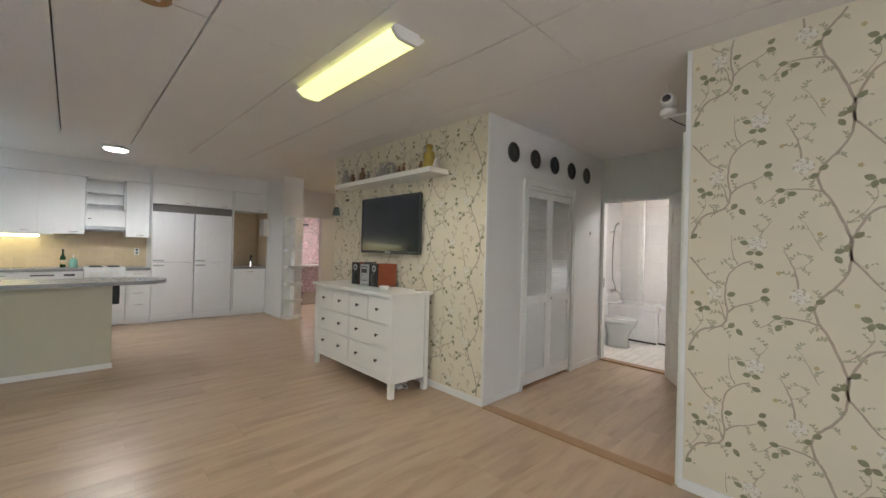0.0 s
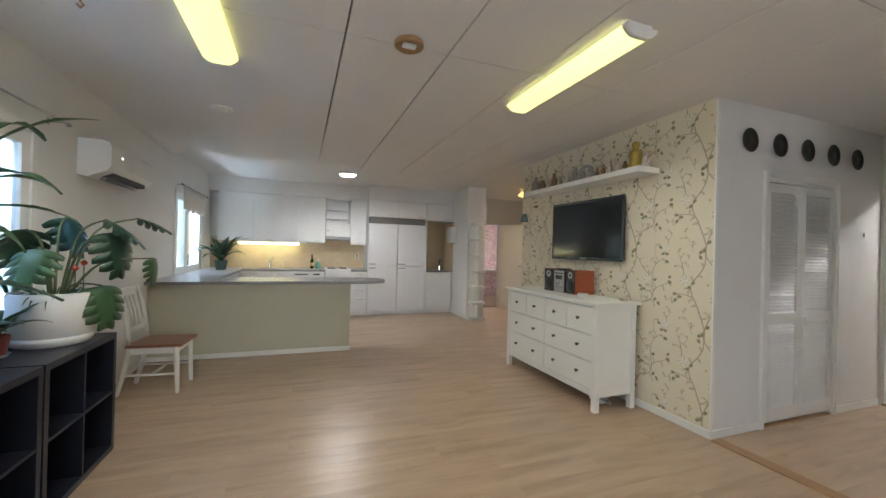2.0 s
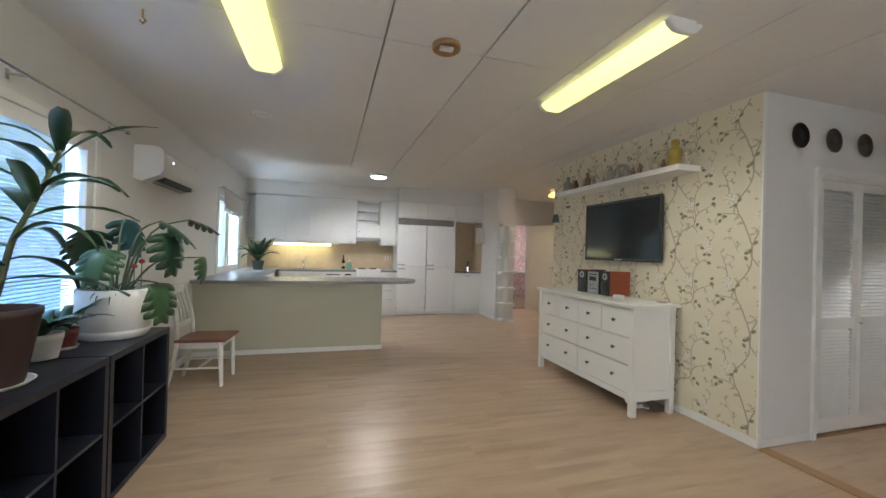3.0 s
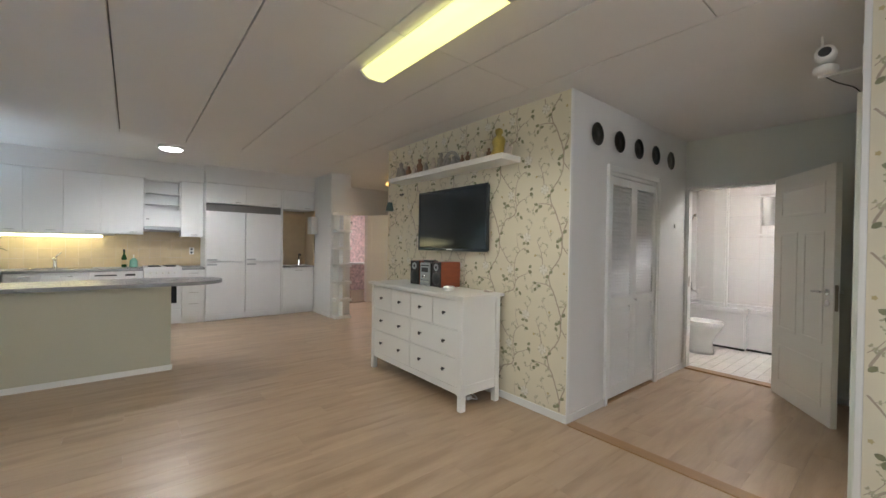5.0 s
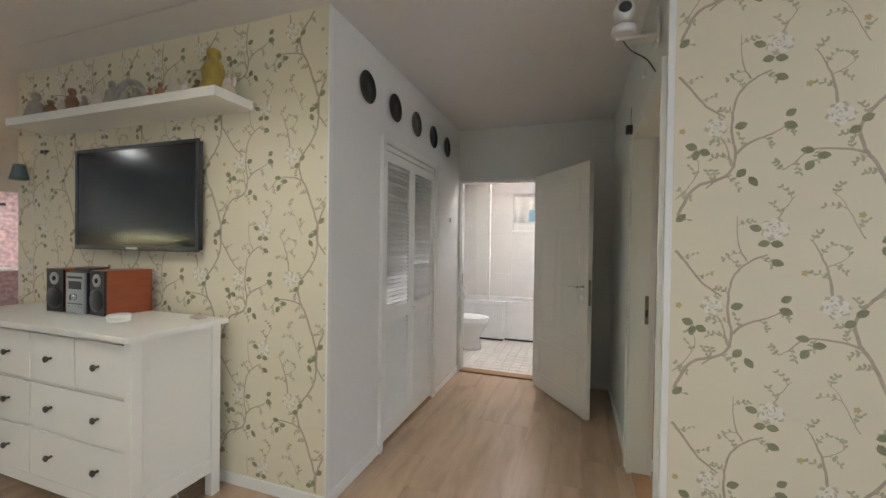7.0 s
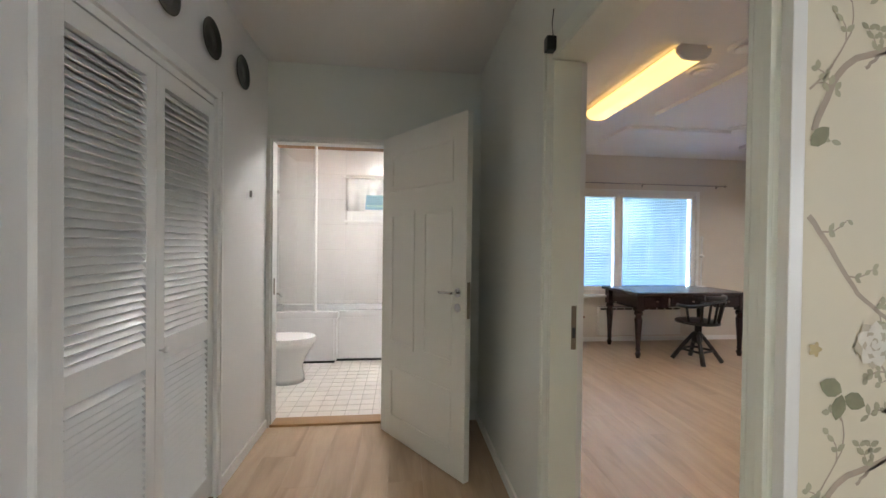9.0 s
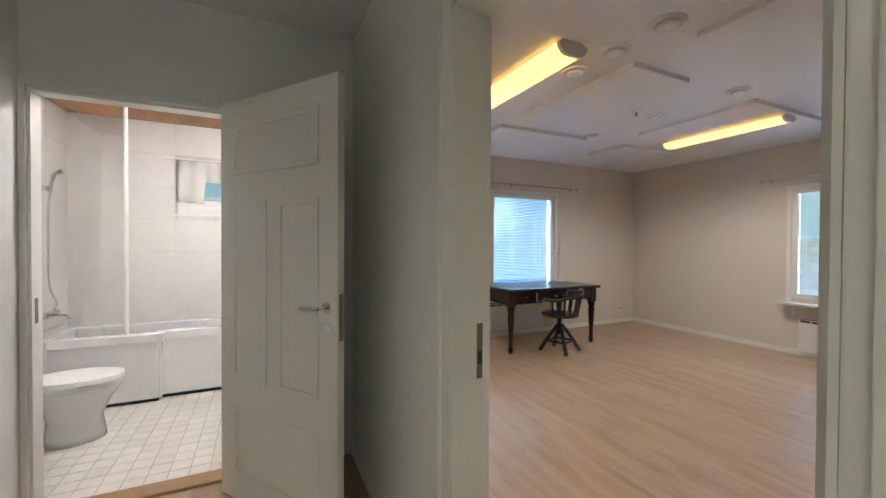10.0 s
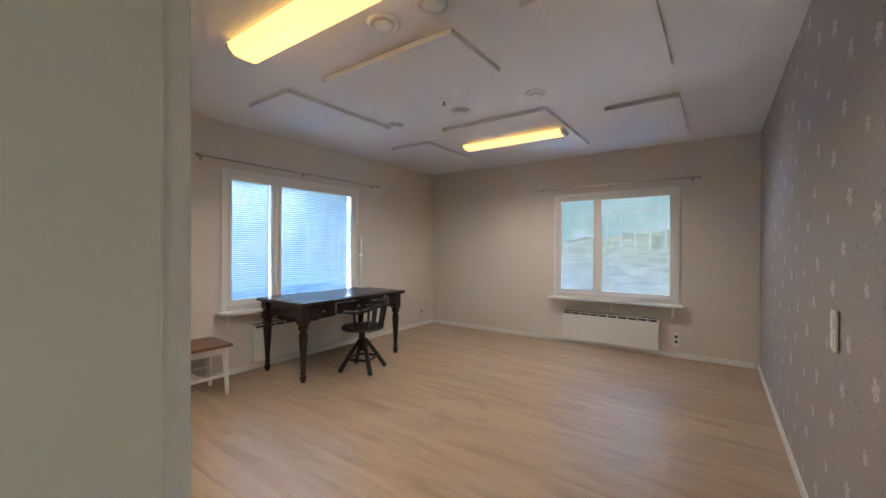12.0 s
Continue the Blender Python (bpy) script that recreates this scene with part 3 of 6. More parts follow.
def lay_print(name, repeat, w, h, face, a_start, a_end, z0, z1, mats, label, drop=0.0, sign=-1):
    """Lays the repeat on a wall that faces -x (sign -1) or +x (sign 1)."""
    verts, faces, idx = [], [], []
    i = 0
    while a_start - i * w > a_end - w:
        j = 0
        while z0 + (j - 1) * h < z1:
            oz = z0 + (j - 1) * h + (drop * (i % 2))
            oa = a_start - i * w
            for poly, mi, lift in repeat:
                pa = [oa - p[0] for p in poly]
                pz = [oz + p[1] for p in poly]
                if max(pa) > a_start or min(pa) < a_end or min(pz) < z0 or max(pz) > z1:
                    continue
                s = len(verts)
                verts.extend((face + sign * lift, a, z) for a, z in zip(pa, pz))
                faces.append(tuple(range(s, len(verts))))
                idx.append(mi)
            j += 1
        i += 1
    me = bpy.data.meshes.new(name)
    me.from_pydata(verts, [], faces)
    for m in mats:
        me.materials.append(m)
    me.polygons.foreach_set("material_index", idx)
    return tagged(new(name, me), label, kind="structure")


PM = [PAPER, P_BRANCH, P_LEAF, P_LEAF2, P_FLOWER, P_PETAL, P_YELLOW]
REPEAT = branch_repeat()
structure("wallpaper_tv", B((XT - 0.003, XT - 0.0004, 2.265, 4.97, 0.06, H)), PAPER, "cream wallpaper on the television wall")
structure("wallpaper_side", B((XT - 0.003, XT - 0.0004, -2.6, 0.712, 0.06, H)), PAPER, "cream wallpaper beside the hall")
lay_print("wallpaper_print_tv", REPEAT, 0.66, 0.655, XT - 0.003, 4.96, 2.268, 0.065, H - 0.005, PM, "printed branches with green leaves and pale roses")
lay_print("wallpaper_print_side", REPEAT, 0.66, 0.655, XT - 0.003, 0.705, -2.5, 0.065, H - 0.005, PM, "printed branches with green leaves and pale roses")
structure("corner_strip", B((XT - 0.008, XT + 0.02, 0.713, 0.738, 0.0, H), bevel=0.003), TRIM, "white corner strip")
structure("corner_strip_tv", B((XT - 0.006, XT + 0.025, 2.254, 2.2645, 0.0, H), bevel=0.003), TRIM, "white corner strip")


def rose_repeat():
    rng = random.Random(9)
    out = []
    for cx, cy, r in ((0.10, 0.12, 0.038), (0.34, 0.30, 0.040), (0.18, 0.46, 0.034), (0.43, 0.06, 0.028)):
        for ring, (rr, mi) in enumerate(((1.0, 1), (0.7, 0), (0.6, 1), (0.3, 0), (0.22, 1))):
            for k in range(5):
                leaf2d(out, (cx, cy), 1.26 * k + ring * 0.6 + rng.uniform(-0.2, 0.2), r * rr, r * rr * 0.8, mi, 0.0012 + ring * 0.0002 + k * 0.00002)
    for k in range(26):
        leaf2d(out, (rng.uniform(0.02, 0.5), rng.uniform(0.02, 0.5)), rng.uniform(0, 6.28), rng.uniform(0.015, 0.03), rng.uniform(0.008, 0.014), 2, 0.0006 + 0.00001 * k)
    return out


structure("wallpaper_grey_sheet", B((2.7852, 2.820, -4.66, 0.60, 0.06, H)), GREYPAPER, "grey floral wallpaper in the office")
lay_print("wallpaper_print_grey", rose_repeat(), 0.53, 0.53, 2.820, 0.5, -4.64, 0.07, H - 0.01, [GREYPAPER, G_WHITE, G_DARK], "printed pale roses on grey", drop=0.26, sign=1)


# ---- doors, casings and windows ----
def casing_y(name, x0, x1, ztop, y, sgn, w=0.07, d=0.018):
    """Door surround on a wall that faces along y."""
    ya, yb = (y, y + sgn * d) if sgn > 0 else (y - d, y)
    b = bmesh.new()
    box(b, x0 - w, x0, ya, yb, 0, ztop + w, bevel=0.004)
    box(b, x1, x1 + w, ya, yb, 0, ztop + w, bevel=0.004)
    box(b, x0, x1, ya, yb, ztop, ztop + w, bevel=0.004)
    yc, yd = (ya + d - 0.001, yb + 0.006) if sgn > 0 else (ya - 0.006, yb - d + 0.001)
    box(b, x0 - w, x0 - w + 0.018, yc, yd, 0, ztop + w, bevel=0.002)
    box(b, x1 + w - 0.018, x1 + w, yc, yd, 0, ztop + w, bevel=0.002)
    structure(name, b, TRIM, "white moulded door surround")


def casing_x(name, y0, y1, ztop, x, sgn, w=0.045, d=0.016):
    xa, xb = (x, x + d) if sgn > 0 else (x - d, x)
    b = bmesh.new()
    box(b, xa, xb, y0 - w, y0, 0, ztop + w, bevel=0.004)
    box(b, xa, xb, y1, y1 + w, 0, ztop + w, bevel=0.004)
    box(b, xa, xb, y0, y1, ztop, ztop + w, bevel=0.004)
    structure(name, b, TRIM, "white door surround")


casing_x("trim_bath_door", 1.44, 2.238, 2.05, 5.06, -1, w=0.026)
structure("jamb_bath", B((5.062, 5.158, 2.226, 2.237, 0.018, 2.049), (5.062, 5.158, 1.441, 1.452, 0.018, 2.049), (5.062, 5.158, 1.452, 2.226, 2.035, 2.049)), TRIM, "white door lining")
casing_y("trim_closet", 3.34, 4.28, 2.04, 2.265, -1, w=0.05)
b = bmesh.new()
box(b, 3.65, 3.72, 0.73, 0.748, 0, 2.115, bevel=0.004)
box(b, 3.702, 3.72, 0.747, 0.756, 0, 2.115, bevel=0.002)
box(b, 2.745, 2.785, 0.73, 0.748, 0, 2.115, bevel=0.004)
box(b, 2.745, 2.760, 0.747, 0.756, 0, 2.115, bevel=0.002)
box(b, 2.785, 3.65, 0.73, 0.748, 2.045, 2.115, bevel=0.004)
structure("trim_office_door", b, HALLTRIM_CAST, "white moulded door surround")
b = bmesh.new()
box(b, 3.632, 3.649, 0.634, 0.747, 0, 2.030, bevel=0.003)
box(b, 2.7855, 2.794, 0.602, 0.747, 0, 2.044)
box(b, 2.794, 3.635, 0.602, 0.747, 2.030, 2.044)
structure("rebate_office", B((3.646, 3.6495, 0.606, 0.6335, 0, 2.030)), TRIM, "white rebate of the office door lining")
structure("jamb_office", b, HALLTRIM_CAST, "white door lining with a rebate")
sp = thing("strike_plate", pose(3.6315, 0.652, 1.0), "aged steel strike plate on the office door jamb", "strike plate")
part("plate", B((-0.0015, 0.0, -0.010, 0.010, -0.085, 0.085), bevel=0.0005), BRASSY, sp)
part("latch_slot", B((-0.0022, -0.0014, -0.007, 0.007, -0.04, 0.0)), DARKGAP, sp)
sp2 = thing("strike_plate", pose(5.10, 2.225, 1.0, 0, 0, 90), "aged steel strike plate on the bathroom door jamb", "strike plate")
part("plate", B((-0.0015, 0.0, -0.014, 0.014, -0.06, 0.06)), BRASSY, sp2)


def panel_door(m, w, h, panels, label, handle_u, name="door", knob=False):
    """Leaf in the x-z plane from the hinge at the origin, 40 mm thick, with raised fields."""
    d = thing(name, m, label, "door")
    leaf = part("leaf", B((0, w, -0.02, 0.02, 0, h), bevel=0.002), DOORM, d)
    for u0, u1, v0, v1 in panels:
        for s in (-1, 1):
            bm = bmesh.new()
            f = 0.02 * s
            fr = 0.030
            box(bm, u0, u1, f - s * 0.003, f + s * 0.0055, v0, v0 + fr, bevel=0.0048)
            box(bm, u0, u1, f - s * 0.003, f + s * 0.0055, v1 - fr, v1, bevel=0.0048)
            box(bm, u0, u0 + fr, f - s * 0.003, f + s * 0.0055, v0 + fr, v1 - fr, bevel=0.0048)
            box(bm, u1 - fr, u1, f - s * 0.003, f + s * 0.0055, v0 + fr, v1 - fr, bevel=0.0048)
            part("moulding", bm, DOORM, leaf)
    for s in (-1, 1):
        f = 0.02 * s
        hd = part("door_handle", rod(bmesh.new(), (handle_u, f, 1.04), (handle_u, f + s * 0.008, 1.04), 0.025, n=20), CHROME, leaf)
        b = bmesh.new()
        rod(b, (handle_u, f, 1.04), (handle_u, f + s * 0.05, 1.04), 0.008)
        tube(b, [(handle_u, f + s * 0.05, 1.04), (handle_u - 0.03, f + s * 0.053, 1.04), (handle_u - 0.08, f + s * 0.052, 1.036), (handle_u - 0.115, f + s * 0.045, 1.034)], (0.009, 0.007), 8)
        part("lever", b, CHROME, hd)
        part("lock_rose", rod(bmesh.new(), (handle_u, f, 0.955), (handle_u, f + s * 0.006, 0.955), 0.024, n=20), CHROME, leaf)
    part("lock_plate", B((w, w + 0.002, -0.011, 0.011, 0.90, 1.10)), BRASSY, leaf)
    return d


SIX = [(0.10, 0.72, 1.66, 1.92), (0.10, 0.37, 0.62, 1.52), (0.45, 0.72, 0.62, 1.52), (0.10, 0.72, 0.12, 0.48)]
ang = math.degrees(math.atan2(0.950 - 1.430, 4.275 - 4.955))
panel_door(pose(4.955, 1.430, 0.012, 0, 0, ang), 0.83, 2.035, SIX, "open cream-white panelled bathroom door with a chrome lever", 0.77)
panel_door(pose(2.842, 0.585, 0.012, 0, 0, -85), 0.68, 2.025, [(0.1, 0.60, 1.2, 1.9), (0.1, 0.60, 0.12, 1.0)], "open white office door against the grey wall", 0.62)
panel_door(pose(4.47, 8.79, 0.012, 0, 0, -68), 0.80, 2.03, [(0.1, 0.7, 1.15, 1.9), (0.1, 0.7, 0.12, 1.0)], "open white door of the far room", 0.73)


def louvre_door(m, w, h, label):
    d = thing("closet_door", m, label, "closet door", "closet doors")
    for nm, bx in (("stile", (0, 0.055, -0.014, 0.014, 0, h)), ("stile", (w - 0.055, w, -0.014, 0.014, 0, h)), ("rail", (0.055, w - 0.055, -0.014, 0.014, h - 0.07, h)),
                   ("rail", (0.055, w - 0.055, -0.014, 0.014, 0.80, 0.89)), ("rail", (0.055, w - 0.055, -0.014, 0.014, 0, 0.11))):
        part(nm, B(bx, bevel=0.002), TRIM, d)
    sl = bmesh.new()
    box(sl, 0.056, w - 0.056, -0.003, 0.003, -0.020, 0.020, bevel=0.002)
    bmesh.ops.rotate(sl, verts=sl.verts, cent=(0, 0, 0), matrix=Matrix.Rotation(radians(-41), 3, "X"))
    first = part("slat", sl, TRIM, d)
    zs = [0.125 + 0.0285 * k for k in range(24)] + [0.905 + 0.0285 * k for k in range(int((h - 0.07 - 0.905) / 0.0285) + 1)]
    first.location.z = zs[0]
    for z in zs[1:]:
        o = new("slat", first.data)
        o.parent = d
        o.location.z = z
    return d


louvre_door(pose(3.345, 2.28, 0.035), 0.465, 1.965, "white louvred closet door in the hall")
cd = louvre_door(pose(3.812, 2.28, 0.035), 0.465, 1.965, "white louvred closet door in the hall with a small knob")
part("knob", lathe(bmesh.new(), [(0.006, 0), (0.006, 0.012), (0.014, 0.02), (0.013, 0.028), (0.006, 0.032)], (0.028, -0.014, 0.85), 12, Matrix.Rotation(radians(90), 4, "X")), TRIM, cd)
structure("closet_track", B((3.34, 4.28, 2.268, 2.36, 2.008, 2.040)), TRIM, "white closet door track")
structure("closet_threshold", B((3.34, 4.28, 2.262, 2.30, 0.0, 0.012)), OAKSTRIP, "wooden closet threshold")


def window(name, m, w, z0, z1, split, label, depth=0.14, slats=True, sill=0.16, brackets=False, gap=0.0225, tilt=24, c=0.055, f=0.035, s=0.05, mull=0.03):
    """Casement window in the x-z plane; the room is on the -y side, y = 0 the wall's face."""
    win = thing(name, m, label, "window")
    win["kind"] = "structure"
    part("surround", B((-c, 0, -0.016, 0, z0 - c, z1 + c), (w, w + c, -0.016, 0, z0 - c, z1 + c), (0, w, -0.016, 0, z1, z1 + c), bevel=0.004), TRIM, win)
    fr = part("window_frame", B((0, f, 0, depth, z0, z1), (w - f, w, 0, depth, z0, z1), (f, w - f, 0, depth, z1 - f, z1), (f, w - f, 0, depth, z0, z0 + f), (split - mull, split + mull, 0, depth, z0 + f, z1 - f)), TRIM, win)
    for a, b in ((f, split - mull), (split + mull, w - f)):
        if b - a < 0.1:
            continue
        part("sash", B((a, a + s, -0.004, 0.04, z0 + f, z1 - f), (b - s, b, -0.004, 0.04, z0 + f, z1 - f), (a + s, b - s, -0.004, 0.04, z1 - f - s, z1 - f), (a + s, b - s, -0.004, 0.04, z0 + f, z0 + f + s), bevel=0.003), TRIM, win)
        p = part("pane", B((a + s, b - s, 0.016, 0.020, z0 + f + s, z1 - f - s)), PANE, win)
        p.visible_shadow = False
        if slats:
            bl = bmesh.new()
            z = z0 + f + s + 0.01
            while z < z1 - f - s - 0.01:
                box(bl, a + s + 0.012, b - s - 0.012, 0.056, 0.078, z - 0.0006, z + 0.0006)
                z += gap
            for v in bl.verts:
                v.co.z += (v.co.y - 0.067) * math.tan(radians(tilt))
            part("blind", bl, BLIND, win, "pale blue venetian blind with thin slats")
            b2 = bmesh.new()
            for u in (0.15, 0.85):
                box(b2, a + s + (b - a - 2 * s) * u - 0.001, a + s + (b - a - 2 * s) * u + 0.001, 0.054, 0.055, z0 + f + s, z1 - f - s)
            part("blind_cord", b2, TRIM, win)
        part("latch", B((a + s / 2 - 0.008, a + s / 2 + 0.008, -0.014, -0.004, (z0 + z1) / 2 - 0.03, (z0 + z1) / 2 + 0.03), bevel=0.003), TRIM, win)
    if sill:
        part("window_sill", B((-c - 0.04, w + c + 0.04, -sill, 0.0, z0 - c - 0.025, z0 - c), bevel=0.005), TRIM, win)
        if brackets:
            for u in (0.02, w / 2, w - 0.02):
                part("bracket", B((u - 0.012, u + 0.012, -0.012, -0.001, z0 - c - 0.16, z0 - c - 0.026), (u - 0.012, u + 0.012, -0.11, -0.012, z0 - c - 0.038, z0 - c - 0.026), bevel=0.002), TRIM, win)
    return win


window("window_1", pose(7.29, -1.15, 0, 0, 0, -90), 1.72, 0.71, 2.07, 0.56, "white two-light window with blue venetian blinds", brackets=True, c=0.05, f=0.02, s=0.038, mull=0.018)
window("window_2", pose(5.06, -4.66, 0, 0, 0, 180), 1.44, 0.69, 2.02, 0.542, "white two-light window with half-open venetian blinds", brackets=True, tilt=4, c=0.05, f=0.02, s=0.034, mull=0.018)
window("window_3", pose(XW, 2.05, 0, 0, 0, 90), 1.42, 0.82, 2.06, 0.5, "white window with venetian blinds behind the plants", sill=0.0)
window("window_4", pose(XW, 6.55, 0, 0, 0, 90), 1.45, 0.95, 2.10, 0.55, "white kitchen window above the worktop", slats=False, sill=0.0)
window("window_5", pose(7.1, 1.92, 0, 0, 0, -90), 0.62, 1.66, 2.02, 0.60, "small bathroom window with a blind", sill=0.03)
# Two unseen windows, added to let fill daylight into the living room.
window("unseen_window_side", pose(XW, -1.45, 0, 0, 0, 90), 2.0, 0.82, 2.06, 1.0, "unseen white window added in the side wall for fill light", slats=False, sill=0.0)
window("unseen_window_rear", pose(0.5, -2.6, 0, 0, 0, 180), 2.2, 0.8, 2.05, 1.1, "unseen white window added in the rear wall for fill light", slats=False, sill=0.1)


def curtain_rod(m, ln, label):
    r = thing("curtain_rod", m, label, "curtain rod")
    part("rod", rod(bmesh.new(), (0, 0, 0), (ln, 0, 0), 0.008), STEEL, r)
    for u in (0, ln):
        part("finial", lathe(bmesh.new(), [(0.008, -0.02), (0.016, -0.012), (0.018, 0), (0.014, 0.014), (0.004, 0.02)], (u, 0, 0), 12, Matrix.Rotation(radians(90), 4, "Y")), STEEL, r)
    for u in (0.06, ln / 2, ln - 0.06):
        part("bracket", B((u - 0.006, u + 0.006, 0, 0.09, -0.006, 0.006), (u - 0.01, u + 0.01, 0.084, 0.09, -0.025, 0.025)), STEEL, r)


curtain_rod(pose(7.20, -0.85, 2.19, 0, 0, -90), 2.39, "thin metal curtain rod above the office window")
curtain_rod(pose(5.34, -4.57, 2.15, 0, 0, 180), 1.96, "thin metal curtain rod above the office window")
curtain_rod(pose(XW + 0.09, 1.7, 2.19, 0, 0, 90), 2.0, "thin metal curtain rod above the plants")
curtain_rod(pose(XW + 0.08, 6.5, 2.2, 0, 0, 90), 1.55, "thin curtain rod above the kitchen window")


# ---- living room: lamps and ceiling things ----
def tube_lamp(m, ln, w, h, diffuser, label, group):
    """Long ceiling lamp along x with a rounded trough diffuser and white end caps; the origin is on the ceiling."""
    d = thing("ceiling_lamp", m, label, "ceiling lamp", group)
    part("back_plate", B((0.01, ln - 0.01, -w / 2 + 0.02, w / 2 - 0.02, -0.02, -0.001), bevel=0.003), TRIM, d)
    prof = [(-w / 2, -0.022), (-w / 2 + 0.004, -h * 0.55), (-w / 2 + 0.035, -h * 0.92), (-w / 4, -h), (0, -h * 1.03), (w / 4, -h), (w / 2 - 0.035, -h * 0.92), (w / 2 - 0.004, -h * 0.55), (w / 2, -0.022)]

    def trough(x0, x1, grow):
        b = bmesh.new()
        r0 = [b.verts.new((x0, y * grow, z * grow)) for y, z in prof]
        r1 = [b.verts.new((x1, y * grow, z * grow)) for y, z in prof]
        for k in range(len(prof) - 1):
            b.faces.new((r0[k], r0[k + 1], r1[k + 1], r1[k])).smooth = True
        b.faces.new((r0[-1], r0[0], r1[0], r1[-1]))
        b.faces.new(r0)
        b.faces.new(r1[::-1])
        return b
    part("diffuser", trough(0.03, ln - 0.03, 1.0), diffuser, d, "glowing ribbed plastic diffuser")
    part("end_cap", trough(0, 0.03, 1.03), TRIM, d)
    part("end_cap", trough(ln - 0.03, ln, 1.03), TRIM, d)
    return d


tube_lamp(pose(1.43, 1.76, H, 0, 0, 90), 1.25, 0.205, 0.072, LAMP_Y, "long glowing yellow-white ceiling lamp", "living room lamps")
tube_lamp(pose(-0.715, 1.79, H, 0, 0, 90), 1.25, 0.205, 0.072, LAMP_Y, "long glowing yellow-white ceiling lamp", "living room lamps")
tube_lamp(pose(4.43, -0.49, H), 1.24, 0.22, 0.09, LAMP_O, "long warm glowing ceiling lamp in the office", "office lamps")
tube_lamp(pose(4.48, -3.2, H - 0.036), 1.22, 0.20, 0.065, LAMP_O, "long warm glowing ceiling lamp below a ceiling board", "office lamps")

d = thing("downlight", pose(0.53, 7.1, 2.68), "round flat white glowing kitchen ceiling lamp", "ceiling lamp")
part("rim", lathe(bmesh.new(), [(0.15, 0), (0.15, -0.03), (0.14, -0.04)], n=32), TRIM, d)
part("diffuser", lathe(bmesh.new(), [(0.135, -0.0405), (0.12, -0.052), (0.06, -0.058), (0.002, -0.059)], n=32), LAMP_W, d)
d = thing("corridor_lamp", pose(4.1, 7.15, 2.68), "small warm glowing corridor ceiling lamp", "ceiling lamp")
part("base", lathe(bmesh.new(), [(0.07, 0), (0.07, -0.03), (0.05, -0.05)], n=24), TRIM, d)
part("shade", lathe(bmesh.new(), [(0.04, -0.051), (0.11, -0.10), (0.115, -0.14), (0.06, -0.16), (0.002, -0.165)], n=24), LAMP_O, d)
# Bathroom lamp added out of view; its strength lights the whole room.
d = thing("bath_fill_lamp", pose(5.9, 1.6, 2.47), "unseen round white glowing ceiling lamp added to light the bathroom", "ceiling lamp")
part("rim", lathe(bmesh.new(), [(0.16, 0), (0.16, -0.03)], n=28), TRIM, d)
part("diffuser", lathe(bmesh.new(), [(0.15, -0.031), (0.12, -0.06), (0.002, -0.07)], n=28), mat("bath_diffuser", (0.95, 0.95, 0.93), 0.4, vary=0.0, emit=128.0, ecolor=(1.0, 0.93, 0.86)), d)

d = thing("ceiling_rose", pose(0.36, 2.43, H), "round wooden ceiling rose with a bare white fitting", "ceiling rose")
part("disc", lathe(bmesh.new(), [(0.085, 0), (0.085, -0.025), (0.075, -0.032), (0.072, -0.012), (0.002, -0.012)], n=28), OAKSTRIP, d)
part("fitting", B((-0.04, 0.04, -0.02, 0.02, -0.03, -0.0125), bevel=0.006), TRIM, d)


def vent(m, r, label, group=""):
    d = thing("air_valve", m, label, "air valve", group)
    part("collar", lathe(bmesh.new(), [(r, 0), (r, -0.006), (r * 0.85, -0.014), (r * 0.74, -0.014), (r * 0.7, -0.004)], n=28), TRIM, d)
    part("disc", lathe(bmesh.new(), [(r * 0.25, -0.0045), (r * 0.25, -0.014), (r * 0.62, -0.016), (r * 0.6, -0.024), (r * 0.3, -0.028), (0.002, -0.028)], n=28), TRIM, d)


vent(pose(-0.9, 4.14, H), 0.09, "round white air valve in the living room ceiling")
for x, y, r in ((4.41, -0.82, 0.10), (4.06, -0.83, 0.10), (4.75, -0.81, 0.095), (4.43, -2.25, 0.085), (5.15, -2.23, 0.085), (5.92, -2.2, 0.08)):
    vent(pose(x, y, H), r, "round white air valve in the office ceiling", "office air valves")
d = thing("sprinkler", pose(5.13, -1.94, H), "small white sprinkler head on the office ceiling", "sprinkler")
part("collar", lathe(bmesh.new(), [(0.05, 0), (0.045, -0.01), (0.02, -0.014)], n=20), TRIM, d)
part("head", lathe(bmesh.new(), [(0.012, -0.0145), (0.010, -0.04), (0.02, -0.042), (0.02, -0.046)], n=14), STEEL, d)
d = thing("ceiling_hook", pose(-1.25, 2.62, H), "small brown ceiling hook", "hook")
part("hook", tube(bmesh.new(), [(0, 0, 0), (0, 0, -0.04), (0.015, 0, -0.06), (0.0, 0, -0.075), (-0.012, 0, -0.06)], 0.006), OAKSTRIP, d)
for x0, x1, y0, y1 in ((4.46, 5.63, -1.67, -1.06), (6.01, 6.6, -2.21, -1.02), (3.46, 4.04, -2.24, -1.07), (4.46, 5.60, -4.02, -2.58), (3.46, 4.04, -4.18, -2.9), (6.02, 6.6, -3.96, -2.87)):
    d = thing("ceiling_board", pose(x0, y0, H), "white acoustic board fixed flat under the office ceiling", "acoustic board", "office ceiling boards")
    part("board", B((0, x1 - x0, 0, y1 - y0, -0.035, -0.0005), bevel=0.002), CEIL, d)


